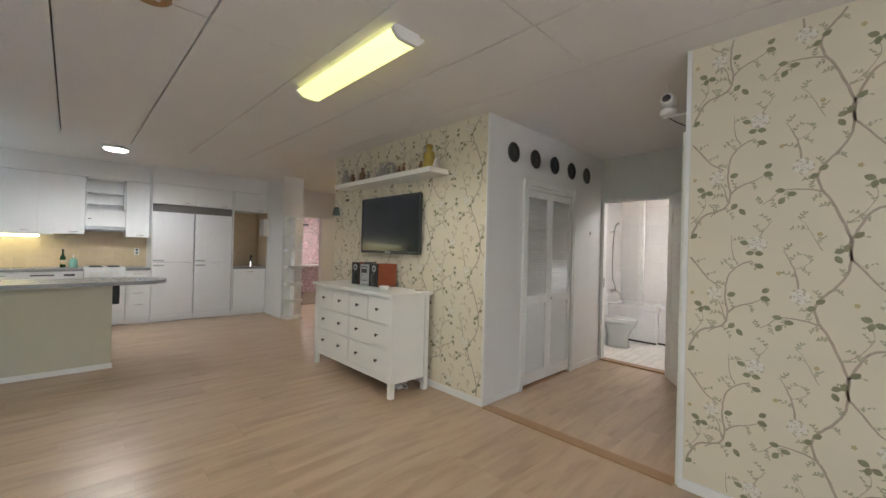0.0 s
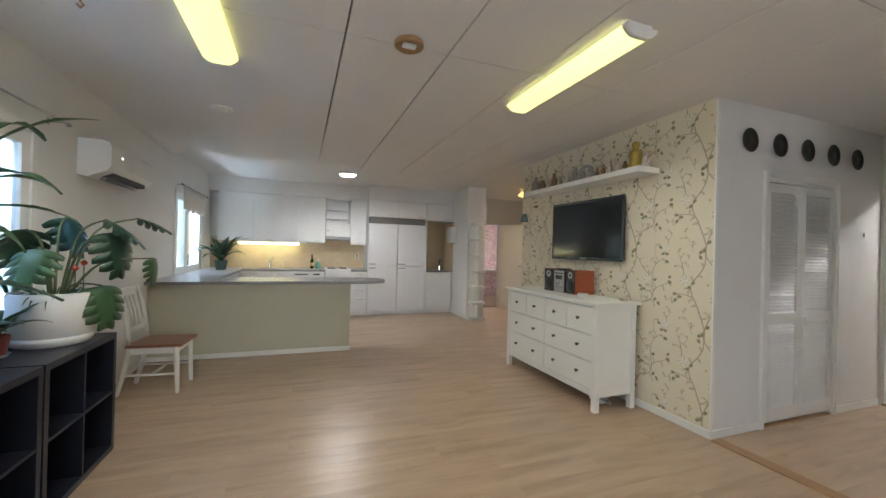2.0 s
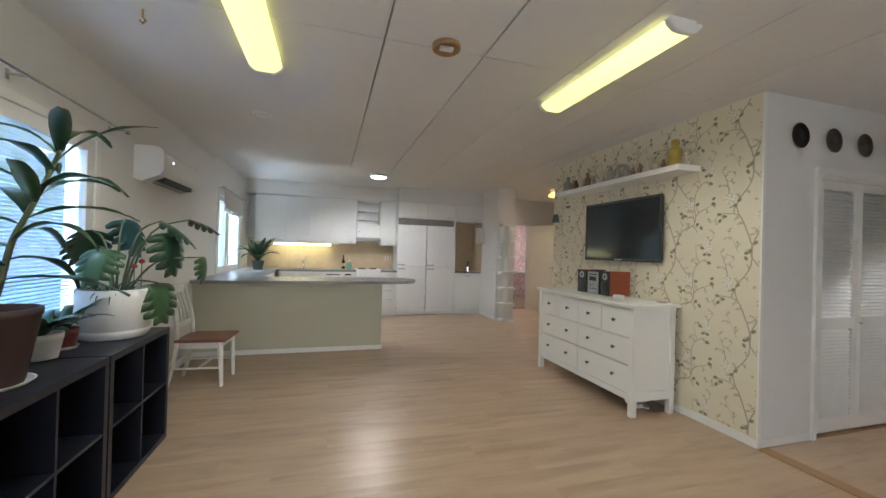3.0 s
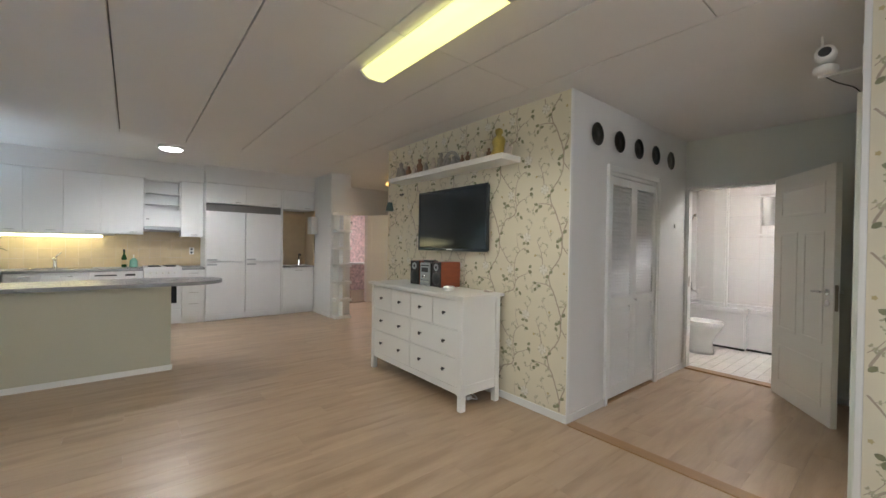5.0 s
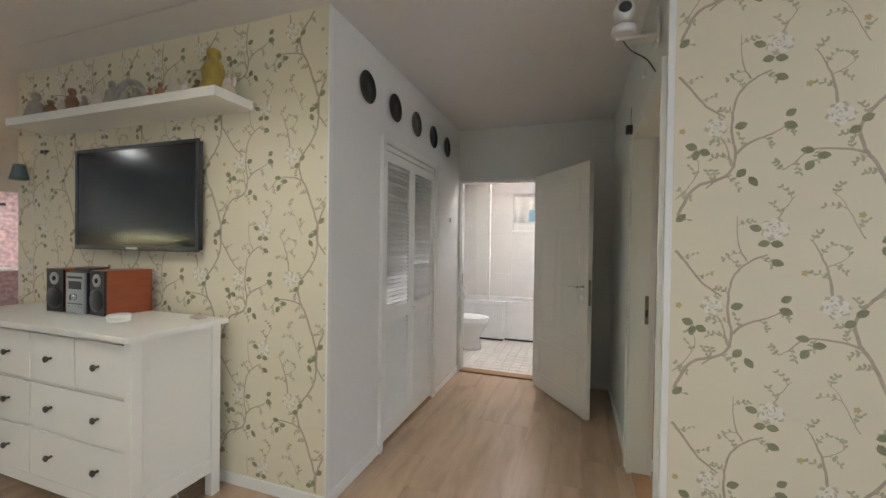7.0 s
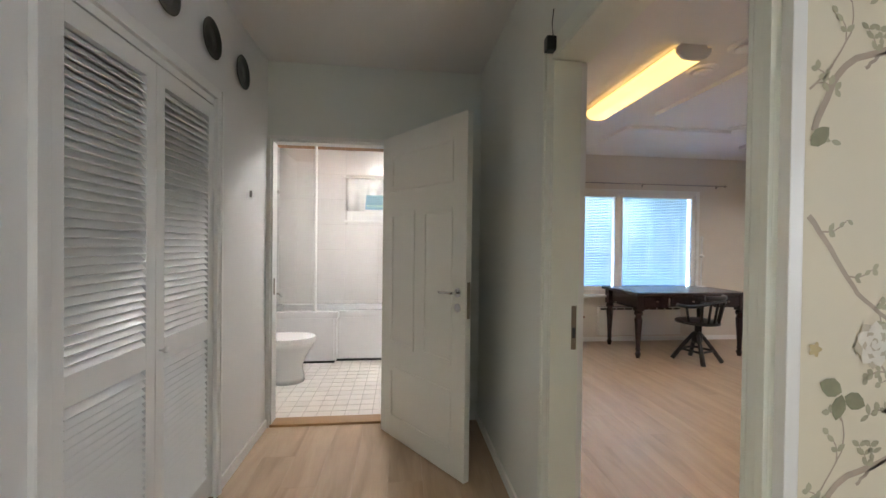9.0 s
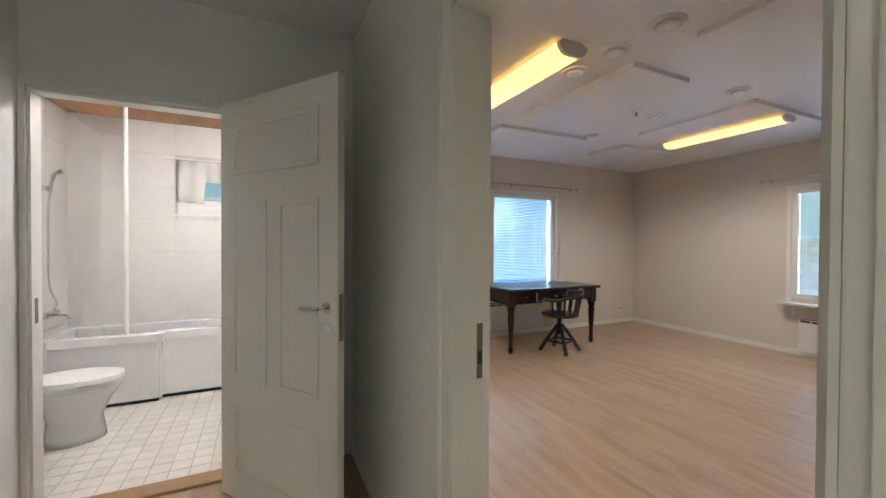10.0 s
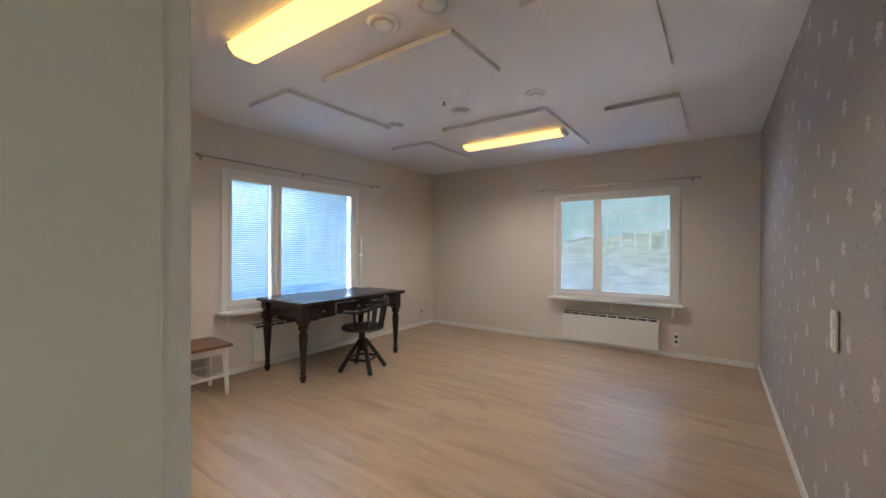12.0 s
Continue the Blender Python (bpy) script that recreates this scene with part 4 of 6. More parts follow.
# ---- dresser and what stands on it ----
def dresser():
    d = thing("dresser", pose(2.205, 2.892, 0), "white lacquered chest of eight drawers with dark knobs", "dresser")
    W, D, Ht = 1.515, 0.45, 0.955
    for y in (0, W - 0.05):
        for x in (0, D - 0.05):
            part("leg", B((x, x + 0.05, y, y + 0.05, 0, Ht - 0.026), bevel=0.003), WHITE, d)
    part("top", B((-0.028, D + 0.02, -0.035, W + 0.035, Ht - 0.026, Ht), bevel=0.004), WHITE, d)
    for y in (0.012, W - 0.03):
        part("side_panel", B((0.05, D - 0.05, y, y + 0.018, 0.13, Ht - 0.026)), WHITE, d)
        y2 = y - 0.006 if y < 1 else y + 0.01
        part("side_rail", B((0.05, D - 0.05, y2, y2 + 0.014, 0.13, 0.21), bevel=0.002), WHITE, d)
        part("side_rail", B((0.05, D - 0.05, y2, y2 + 0.014, Ht - 0.08, Ht - 0.026), bevel=0.002), WHITE, d)
    part("back", B((D - 0.02, D - 0.01, 0.05, W - 0.05, 0.13, Ht - 0.03)), WHITE, d)
    part("carcass", B((0.035, D - 0.02, 0.05, W - 0.05, 0.14, 0.16), (0.035, D - 0.02, W / 2 - 0.012, W / 2 + 0.012, 0.16, Ht - 0.03)), WHITE, d)
    part("front_rail", B((0.008, 0.03, 0.05, W - 0.05, 0.13, 0.185), (0.008, 0.03, 0.05, W - 0.05, Ht - 0.045, Ht - 0.026), (0.008, 0.03, 0.05, W - 0.05, 0.425, 0.433), (0.008, 0.03, 0.05, W - 0.05, 0.66, 0.668), bevel=0.002), WHITE, d)
    half = (W - 0.10) / 2
    for z0, z1, n in ((0.19, 0.421, 1), (0.437, 0.656, 1), (0.672, 0.906, 2)):
        for s in range(2):
            for k in range(n):
                y0 = 0.05 + s * half + k * half / n + 0.004
                y1 = 0.05 + s * half + (k + 1) * half / n - 0.004
                dr = part("drawer", B((0.004, 0.026, y0, y1, z0, z1), bevel=0.003), WHITE, d)
                for u in ((0.25, 0.75) if n == 1 else (0.5,)):
                    part("knob", lathe(bmesh.new(), [(0.007, 0), (0.006, 0.012), (0.015, 0.02), (0.016, 0.026), (0.009, 0.031), (0.001, 0.032)], (0.004, y0 + (y1 - y0) * u, (z0 + z1) / 2 + 0.005), 14, Matrix.Rotation(radians(-90), 4, "Y")), DARKMETAL, dr, "dark metal knob")


dresser()
d = thing("power_strip", pose(2.45, 3.05, 0), "white bundled cable and plug under the dresser", "cable")
part("socket_block", B((-0.03, 0.03, 0.0, 0.16, 0.0, 0.035), bevel=0.006), TRIM, d)
part("cable", tube(bmesh.new(), smooth_path([(0, 0, 0.02), (0.05, -0.04, 0.008), (0.1, 0.05, 0.008), (0.02, 0.12, 0.05), (0.09, 0.2, 0.008), (0.16, 0.1, 0.008)], 5), 0.005), TRIM, d)
d = thing("floor_box", pose(2.5, 3.5, 0), "small black box on the floor under the dresser", "box")
part("case", B((-0.06, 0.06, -0.08, 0.08, 0, 0.06), bevel=0.008), BLACKP, d)

d = thing("television", pose(XT - 0.004, 3.075, 1.312), "black flat-screen television with a dark grey frame on the wall", "television")
part("mount", B((-0.03, 0, 0.35, 0.75, 0.18, 0.45)), BLACKP, d)
part("body", B((-0.06, -0.0305, 0.01, 1.09, 0.01, 0.635), bevel=0.006), BLACKP, d)
part("bezel", B((-0.068, -0.058, 0, 1.10, 0, 0.03), (-0.068, -0.058, 0, 1.10, 0.622, 0.645), (-0.068, -0.058, 0, 0.024, 0.03, 0.622), (-0.068, -0.058, 1.076, 1.10, 0.03, 0.622), bevel=0.003), mat("tv_bezel", (0.06, 0.065, 0.07), 0.25, metal=0.4, vary=0.05), d)
part("screen", B((-0.0625, -0.0602, 0.024, 1.076, 0.03, 0.622)), SCREEN, d)
part("badge", B((-0.0705, -0.068, 0.5, 0.6, 0.008, 0.020), bevel=0.001), SILVERP, d)


def speaker(m, side):
    s = thing("speaker", m, "small stereo speaker with a cherry veneer case and black cone", "speaker", "stereo speakers")
    part("case", B((0.012, 0.24, 0, 0.145, 0, 0.25), bevel=0.003), CHERRY, s)
    part("baffle", B((0, 0.0115, 0.002, 0.143, 0.002, 0.248), bevel=0.003), mat("baffle_grey", (0.035, 0.03, 0.03), 0.35, metal=0.3, vary=0.08), s)
    R90 = Matrix.Rotation(radians(-90), 4, "Y")
    w = part("woofer", lathe(bmesh.new(), [(0.062, 0), (0.062, 0.006), (0.055, 0.010), (0.04, 0.016), (0.001, 0.018)], (0, 0.0725, 0.085), 26, R90), BLACKP, s)
    part("tweeter", lathe(bmesh.new(), [(0.036, 0), (0.036, 0.004), (0.026, 0.006), (0.016, 0.003), (0.001, 0.004)], (0, 0.0725, 0.195), 22, R90), SILVERP, s)
    part("dome", lathe(bmesh.new(), [(0.015, 0.0041), (0.01, 0.009), (0.001, 0.011)], (0, 0.0725, 0.195), 16, R90), BLACKP, s)


speaker(pose(2.435, 3.475, 0.955, 0, 0, -4), 0)
speaker(pose(2.435, 3.835, 0.955, 0, 0, 3), 1)
d = thing("stereo", pose(2.435, 3.645, 0.955), "silver mini stereo with a dark display between two speakers", "stereo")
part("case", B((0.012, 0.25, 0, 0.17, 0.0, 0.235), bevel=0.004), BLACKP, d)
part("front", B((0, 0.0115, 0.004, 0.166, 0.004, 0.232), bevel=0.004), SILVERP, d)
part("display", B((-0.002, 0.001, 0.03, 0.14, 0.14, 0.185)), BLACKP, d)
part("disc_slot", B((-0.002, 0.001, 0.02, 0.15, 0.20, 0.212)), BLACKP, d)
part("volume_knob", lathe(bmesh.new(), [(0.02, 0), (0.019, 0.016), (0.001, 0.018)], (-0.0005, 0.085, 0.095), 20, Matrix.Rotation(radians(-90), 4, "Y")), CHROME, d)
for k in range(5):
    part("button", B((-0.004, 0.001, 0.02 + 0.028 * k, 0.04 + 0.028 * k, 0.035, 0.047), bevel=0.001), CHROME, d)
part("tape_door", B((-0.0015, 0.001, 0.02, 0.15, 0.055, 0.06)), BLACKP, d)
d = thing("remote_box", pose(2.5, 3.72, 1.192), "small black case on top of the stereo", "case")
part("case", B((-0.04, 0.04, -0.07, 0.07, 0, 0.022), bevel=0.008), BLACKP, d)
d = thing("round_tin", pose(2.40, 3.30, 0.955), "flat round white tin on the dresser", "tin")
part("base", lathe(bmesh.new(), [(0.048, 0), (0.05, 0.004), (0.05, 0.016)], n=26), TRIM, d)
part("lid", lathe(bmesh.new(), [(0.052, 0.0165), (0.052, 0.03), (0.047, 0.036), (0.001, 0.037)], n=26), TRIM, d)
d = thing("small_box", pose(2.6, 2.99, 0.955), "small pale flat box on the dresser", "box")
part("case", B((-0.025, 0.025, -0.035, 0.035, 0, 0.018), bevel=0.004), CREAMFIG, d)

d = thing("wall_shelf", pose(XT - 0.003, 2.755, 2.10), "long white floating wall shelf", "shelf")
part("board", B((-0.24, 0, 0, 1.80, 0, 0.05), bevel=0.003), WHITE, d)


def figure(y, h, w, kind, material, label, x=2.60):
    """Small ornaments on the shelf, each one plain turned and swelled mesh."""
    rng = random.Random(int(y * 1000))
    b = bmesh.new()
    if kind == "figurine":
        lathe(b, [(w * 0.5, 0), (w * 0.52, h * 0.06), (w * 0.34, h * 0.3), (w * 0.42, h * 0.52), (w * 0.3, h * 0.68), (w * 0.14, h * 0.74), (w * 0.24, h * 0.84), (w * 0.22, h * 0.95), (w * 0.02, h)], n=14)
        rod(b, (0, w * 0.3, h * 0.6), (-w * 0.3, w * 0.1, h * 0.42), w * 0.10, w * 0.07, 8)
        rod(b, (0, -w * 0.3, h * 0.6), (-w * 0.3, -w * 0.1, h * 0.42), w * 0.10, w * 0.07, 8)
        for v in b.verts:
            v.co.x *= 0.8
            v.co += Vector((rng.uniform(-1, 1), rng.uniform(-1, 1), 0)) * w * 0.03
    elif kind == "angel":
        lathe(b, [(w * 0.48, 0), (w * 0.5, h * 0.1), (w * 0.4, h * 0.35), (w * 0.3, h * 0.6), (w * 0.12, h * 0.7), (w * 0.2, h * 0.8), (w * 0.18, h * 0.93), (w * 0.02, h)], n=14)
        for s in (-1, 1):
            lathe(b, [(w * 0.02, 0), (w * 0.16, h * 0.1), (w * 0.18, h * 0.3), (w * 0.03, h * 0.5)], (w * 0.25, s * w * 0.32, h * 0.28), 10, Matrix.Rotation(radians(-18 * s), 4, "X"))
    else:
        for k in range(13):
            a = math.pi * k / 12
            rod(b, (0, -w * 0.45 * math.cos(a), h * 0.95 * math.sin(a)), (0, -w * 0.45 * math.cos(a + 0.27), max(0.0, h * 0.95 * math.sin(a + 0.27))), w * 0.09, w * 0.08, 8)
        lathe(b, [(w * 0.2, 0), (w * 0.22, h * 0.2), (w * 0.1, h * 0.5), (w * 0.14, h * 0.62), (w * 0.02, h * 0.74)], (0, -w * 0.16, 0), 12)
        lathe(b, [(w * 0.18, 0), (w * 0.2, h * 0.2), (w * 0.1, h * 0.45), (w * 0.12, h * 0.55), (w * 0.02, h * 0.66)], (0, w * 0.17, 0), 12)
        box(b, -w * 0.15, w * 0.15, -w * 0.5, w * 0.5, 0, h * 0.06, bevel=0.003)
    ob = part("figurine", b, material)
    ob.matrix_basis = pose(x, y, 2.15, 0, 0, rng.uniform(-25, 25))
    tagged(ob, label, "figurine", "shelf ornaments")


figure(4.46, 0.20, 0.13, "angel", STONEFIG, "grey stone-like angel figurine on the wall shelf")
d = figure(4.30, 0.13, 0.09, "figurine", CLAYFIG, "small brown clay figurine on the shelf")
figure(4.18, 0.13, 0.06, "angel", CREAMFIG, "small cream angel figurine on the shelf")
figure(4.08, 0.18, 0.10, "figurine", CLAYFIG, "dark brown seated figurine on the shelf")
figure(3.96, 0.12, 0.07, "figurine", STONEFIG, "small grey figurine on the shelf")
figure(3.83, 0.15, 0.09, "figurine", CREAMFIG, "cream figurine on the shelf")
figure(3.70, 0.18, 0.10, "angel", STONEFIG, "grey angel figurine with folded wings on the shelf")
figure(3.53, 0.16, 0.20, "grotto", STONEFIG, "grey arched grotto ornament with two shapes")
figure(3.37, 0.10, 0.06, "figurine", CLAYFIG, "small brown figurine on the shelf")
figure(3.29, 0.12, 0.06, "figurine", CLAYFIG, "small reddish-brown figurine on the shelf")
figure(3.20, 0.14, 0.06, "figurine", CREAMFIG, "slim cream figurine on the shelf")
figure(3.10, 0.11, 0.07, "angel", CREAMFIG, "small pale angel figurine on the shelf")
figure(3.01, 0.10, 0.06, "figurine", CLAYFIG, "small brown figurine on the shelf")
figure(2.89, 0.25, 0.15, "figurine", GOLD, "gilt seated figurine on the shelf")
figure(2.79, 0.11, 0.07, "angel", CREAMFIG, "small white angel figurine at the shelf end")

d = thing("wall_thermometer", pose(XT - 0.004, 4.86, 1.80), "small dark teal bell-shaped wall ornament", "ornament")
part("bell", lathe(bmesh.new(), [(0.055, 0), (0.05, 0.02), (0.035, 0.09), (0.03, 0.11), (0.001, 0.112)], (-0.04, 0, 0), 16), TEAL, d)
d = thing("wall_hook", pose(XT - 0.004, 4.62, 1.99), "small dark double wall hook under the shelf", "hook")
part("hook", B((-0.012, 0, -0.03, 0.03, 0, 0.012), (-0.025, -0.01, -0.03, -0.02, -0.012, 0.012), (-0.025, -0.01, 0.02, 0.03, -0.012, 0.012), bevel=0.002), DARKMETAL, d)

# plates on the hall wall
for k in range(5):
    d = thing("wall_plate", pose(3.095 + 0.3725 * k, 2.2645, 2.309, 90), "dark glazed decorative plate hung on the hall wall", "plate", "hall plates")
    part("dish", lathe(bmesh.new(), [(0.05, 0.001), (0.055, 0.004), (0.092, 0.016), (0.095, 0.020), (0.09, 0.0195), (0.06, 0.009)], n=32), PLATEM, d)
    part("centre", lathe(bmesh.new(), [(0.059, 0.0092), (0.05, 0.0082), (0.02, 0.012), (0.001, 0.013)], n=26), PLATEM2, d, "brown painted motif")

# camera on its bracket at the wall's corner
d = thing("security_camera", pose(2.92, 0.74, 2.29), "white swivel security camera on a small bracket", "security camera")
part("bracket", B((-0.03, 0.03, 0.001, 0.012, -0.05, 0.10), (-0.03, 0.03, 0.012, 0.17, -0.02, -0.008), bevel=0.003), TRIM, d)
part("base", lathe(bmesh.new(), [(0.04, 0.0425), (0.05, 0.055), (0.048, 0.075), (0.03, 0.085)], (-0.04, 0.14, -0.05), 24), TRIM, d)
hd = part("head", lathe(bmesh.new(), [(0.012, -0.045), (0.036, -0.035), (0.044, 0), (0.04, 0.035), (0.03, 0.042)], (-0.04, 0.14, 0.085), 24, Matrix.Rotation(radians(-80), 4, "Y")), TRIM, d)
part("lens", lathe(bmesh.new(), [(0.026, 0.0425), (0.024, 0.047), (0.001, 0.05)], (-0.04, 0.14, 0.085), 20, Matrix.Rotation(radians(-80), 4, "Y")), BLACKP, hd)
part("antenna", rod(bmesh.new(), (-0.01, 0.15, 0.03), (-0.01, 0.16, 0.20), 0.006, 0.005), TRIM, d)
part("cable", tube(bmesh.new(), smooth_path([(-0.02, 0.14, -0.02), (0.02, 0.10, -0.05), (0.03, 0.04, -0.09), (0.025, 0.005, -0.15)], 5), 0.003), BLACKP, d)
d = thing("wall_plug", pose(3.62, 0.752, 2.085), "black plug adapter with a wire above the doorway", "adapter")
part("case", B((-0.018, 0.018, -0.003, 0.035, -0.032, 0.022), bevel=0.007), BLACKP, d)
part("wire", tube(bmesh.new(), [(0, 0.005, 0.03), (0.01, 0.006, 0.08), (0.0, 0.004, 0.13)], 0.002), BLACKP, d)
d = thing("wall_sensor", pose(3.3, 0.731, 2.30), "small white sensor on the hall wall", "sensor")
part("case", B((-0.02, 0.02, 0, 0.02, -0.04, 0.04), bevel=0.005), TRIM, d)
d = thing("light_switch", pose(4.75, 2.2645, 1.62), "small white hook on the hall wall", "hook")
part("plate", B((-0.012, 0.012, -0.015, 0, -0.02, 0.02), bevel=0.003), TRIM, d)


# ---- air conditioner, shelves, chair and plants by the window wall ----
d = thing("air_conditioner", pose(XW, 4.02, 1.88), "white wall-mounted air conditioner with a dark outlet", "air conditioner")
b = bmesh.new()
prof = [(0, 0.02), (0, 0.30), (0.15, 0.30), (0.20, 0.285), (0.215, 0.25), (0.215, 0.10), (0.19, 0.06), (0.06, 0.0)]
r0 = [b.verts.new((x, 0, z)) for x, z in prof]
r1 = [b.verts.new((x, 0.90, z)) for x, z in prof]
for k in range(len(prof)):
    b.faces.new((r0[k], r0[(k + 1) % len(prof)], r1[(k + 1) % len(prof)], r1[k]))
b.faces.new(r0[::-1])
b.faces.new(r1)
part("casing", b, POTWHITE, d)
part("outlet", B((0.075, 0.185, 0.12, 0.80, 0.020, 0.0595)), DARKGAP, d, "dark air outlet")
for k in range(3):
    part("flap", B((0.09 + 0.035 * k, 0.097 + 0.035 * k, 0.13, 0.79, -0.004 + 0.012 * k, 0.02 + 0.012 * k)), SILVERP, d)
part("indicator", B((0.2151, 0.217, 0.20, 0.212, 0.19, 0.205)), LED, d)


def cube_shelf(y0, label):
    """Open two-by-two cube shelf that faces +x."""
    s = thing("cube_shelf", pose(-1.73, y0, 0), label, "shelf", "black cube shelves")
    W, D, Ht, t = 0.765, 0.39, 0.775, 0.036
    part("top", B((0, D, 0, W, Ht - t, Ht), bevel=0.0015), BLACKWOOD, s)
    part("bottom", B((0, D, 0, W, 0, t), bevel=0.0015), BLACKWOOD, s)
    part("side", B((0, D, 0, t, t, Ht - t), bevel=0.0015), BLACKWOOD, s)
    part("side", B((0, D, W - t, W, t, Ht - t), bevel=0.0015), BLACKWOOD, s)
    part("divider", B((0.005, D - 0.004, W / 2 - 0.008, W / 2 + 0.008, t, Ht - t)), BLACKWOOD, s)
    part("shelf_board", B((0.005, D - 0.004, t, W / 2 - 0.0085, 0.38, 0.396)), BLACKWOOD, s)
    part("shelf_board", B((0.005, D - 0.004, W / 2 + 0.0085, W - t, 0.38, 0.396)), BLACKWOOD, s)
    part("back_panel", B((0.0, 0.004, t, W - t, t, Ht - t)), BLACKWOOD, s)


cube_shelf(2.625, "open black-brown cube shelf under the white pot")
cube_shelf(1.845, "open black-brown cube shelf under the brown pot")
cube_shelf(1.06, "open black-brown cube shelf by the window")


def white_chair(m, label):
    """Dining chair that faces +x, seat 0.44 wide."""
    c = thing("dining_chair", m, label, "chair", "white dining chairs")
    part("seat", B((-0.20, 0.24, -0.22, 0.22, 0.43, 0.458), bevel=0.010), SEATWOOD, c, "brown stained wooden seat")
    part("apron", B((-0.17, 0.19, -0.19, -0.17, 0.37, 0.4295), (-0.17, 0.19, 0.17, 0.19, 0.37, 0.4295), (0.17, 0.19, -0.17, 0.17, 0.37, 0.4295), (-0.17, -0.15, -0.17, 0.17, 0.37, 0.4295)), WHITE, c)
    for y in (-0.18, 0.18):
        part("leg", rod(bmesh.new(), (0.205, y, 0), (0.185, y, 0.4295), 0.017, 0.026, 4), WHITE, c)
        b = bmesh.new()
        path = smooth_path([(-0.27, y, 0.0), (-0.215, y, 0.22), (-0.185, y, 0.45), (-0.215, y, 0.7), (-0.285, y, 0.96)], 4)
        tube(b, path, 0.021, 4)
        part("leg", b, WHITE, c, "curved rear leg and back post")
        part("stretcher", rod(bmesh.new(), (-0.225, y, 0.18), (0.195, y, 0.18), 0.011), WHITE, c)
    part("stretcher", rod(bmesh.new(), (0, -0.18, 0.182), (0, 0.18, 0.182), 0.011), WHITE, c)
    bk = part("backrest", B((-0.30, -0.275, -0.165, 0.165, 0.88, 0.955), (-0.222, -0.20, -0.165, 0.165, 0.55, 0.60), bevel=0.006), WHITE, c)
    for k in range(4):
        y = -0.105 + 0.07 * k
        part("slat", tube(bmesh.new(), [(-0.211, y, 0.60), (-0.235, y, 0.74), (-0.285, y, 0.885)], 0.011, 5), WHITE, bk)


white_chair(pose(-1.43, 4.60, 0, 0, 0, -4), "white dining chair with a brown seat beside the bar")
white_chair(pose(6.96, -0.72, 0, 0, 0, -92), "white dining chair with a brown seat beside the desk")


def arc_leaf(b, base, az, ln, wd, rise, droop, rng, fold=0.25, wave=0.0):
    """A long leaf that rises from base and bends over; midrib with two halves."""
    n = 9
    c, s = math.cos(az), math.sin(az)
    L = []
    p = Vector(base)
    pitch = rise
    for i in range(n + 1):
        u = i / n
        w = wd * (math.sin(math.pi * min(1, u * 0.92 + 0.06)) ** 0.75) * (1 - 0.25 * u)
        side = Vector((-s, c, 0))
        dirv = Vector((c * math.cos(pitch), s * math.cos(pitch), math.sin(pitch)))
        upv = side.cross(dirv) * -1
        wv = wave * math.sin(u * 14 + az * 3)
        L.append((b.verts.new(p + side * w / 2 + upv * (fold * w / 2 + wv)), b.verts.new(p), b.verts.new(p - side * w / 2 + upv * (fold * w / 2 - wv))))
        p = p + dirv * (ln / n)
        pitch -= droop / n
    for (a0, a1, a2), (b0, b1, b2) in zip(L, L[1:]):
        b.faces.new((a0, a1, b1, b0)).smooth = True
        b.faces.new((a1, a2, b2, b1)).smooth = True


def thicken(ob, t=0.0012):
    md = ob.modifiers.new("thickness", "SOLIDIFY")
    md.thickness = t
    return ob


def pot(d, r0, r1, h, material, saucer=None):
    part("pot", lathe(bmesh.new(), [(r0, 0.006), (r0 * 1.02, 0.012), (r1, h - 0.03), (r1 * 1.03, h - 0.028), (r1 * 1.03, h), (r1 * 0.95, h), (r1 * 0.93, h - 0.035)], n=36), material, d)
    part("soil", lathe(bmesh.new(), [(r1 * 0.92, h - 0.05), (r1 * 0.90, h - 0.034), (r1 * 0.4, h - 0.026), (0.002, h - 0.024)], n=24), SOIL, d)
    if saucer:
        part("saucer", lathe(bmesh.new(), [(r0 * 1.15, 0), (r0 * 1.3, 0.016), (r0 * 1.34, 0.016), (r0 * 1.1, 0.005)], n=32), saucer, d)


# tall plant with long leaves in the brown pot
d = thing("tall_plant", pose(-1.56, 2.20, 0.775), "tall long-leaved green houseplant in a brown pot", "potted plant")
pot(d, 0.105, 0.15, 0.31, TERRA, POTWHITE)
rng = random.Random(12)
cane = [(0, 0, 0.28), (0.015, 0.03, 0.42), (0.01, 0.09, 0.58), (0.03, 0.15, 0.72), (0.05, 0.22, 0.88), (0.06, 0.28, 1.02)]
part("stem", tube(bmesh.new(), smooth_path(cane, 4), (0.014, 0.009), 8), STEM, d)
cpath = smooth_path(cane, 6)
for k in range(20):
    p = cpath[min(len(cpath) - 1, 6 + int(k * 1.3))]
    hgt = k / 20
    az = k * 2.4 + rng.uniform(-0.3, 0.3)
    b = bmesh.new()
    arc_leaf(b, p, az, rng.uniform(0.34, 0.52), rng.uniform(0.055, 0.095), rng.uniform(0.1, 0.6) + 0.55 * hgt, rng.uniform(0.7, 1.9), rng, 0.3, 0.004)
    thicken(part("leaf", b, GREEN if k % 3 else GREEN2, d))

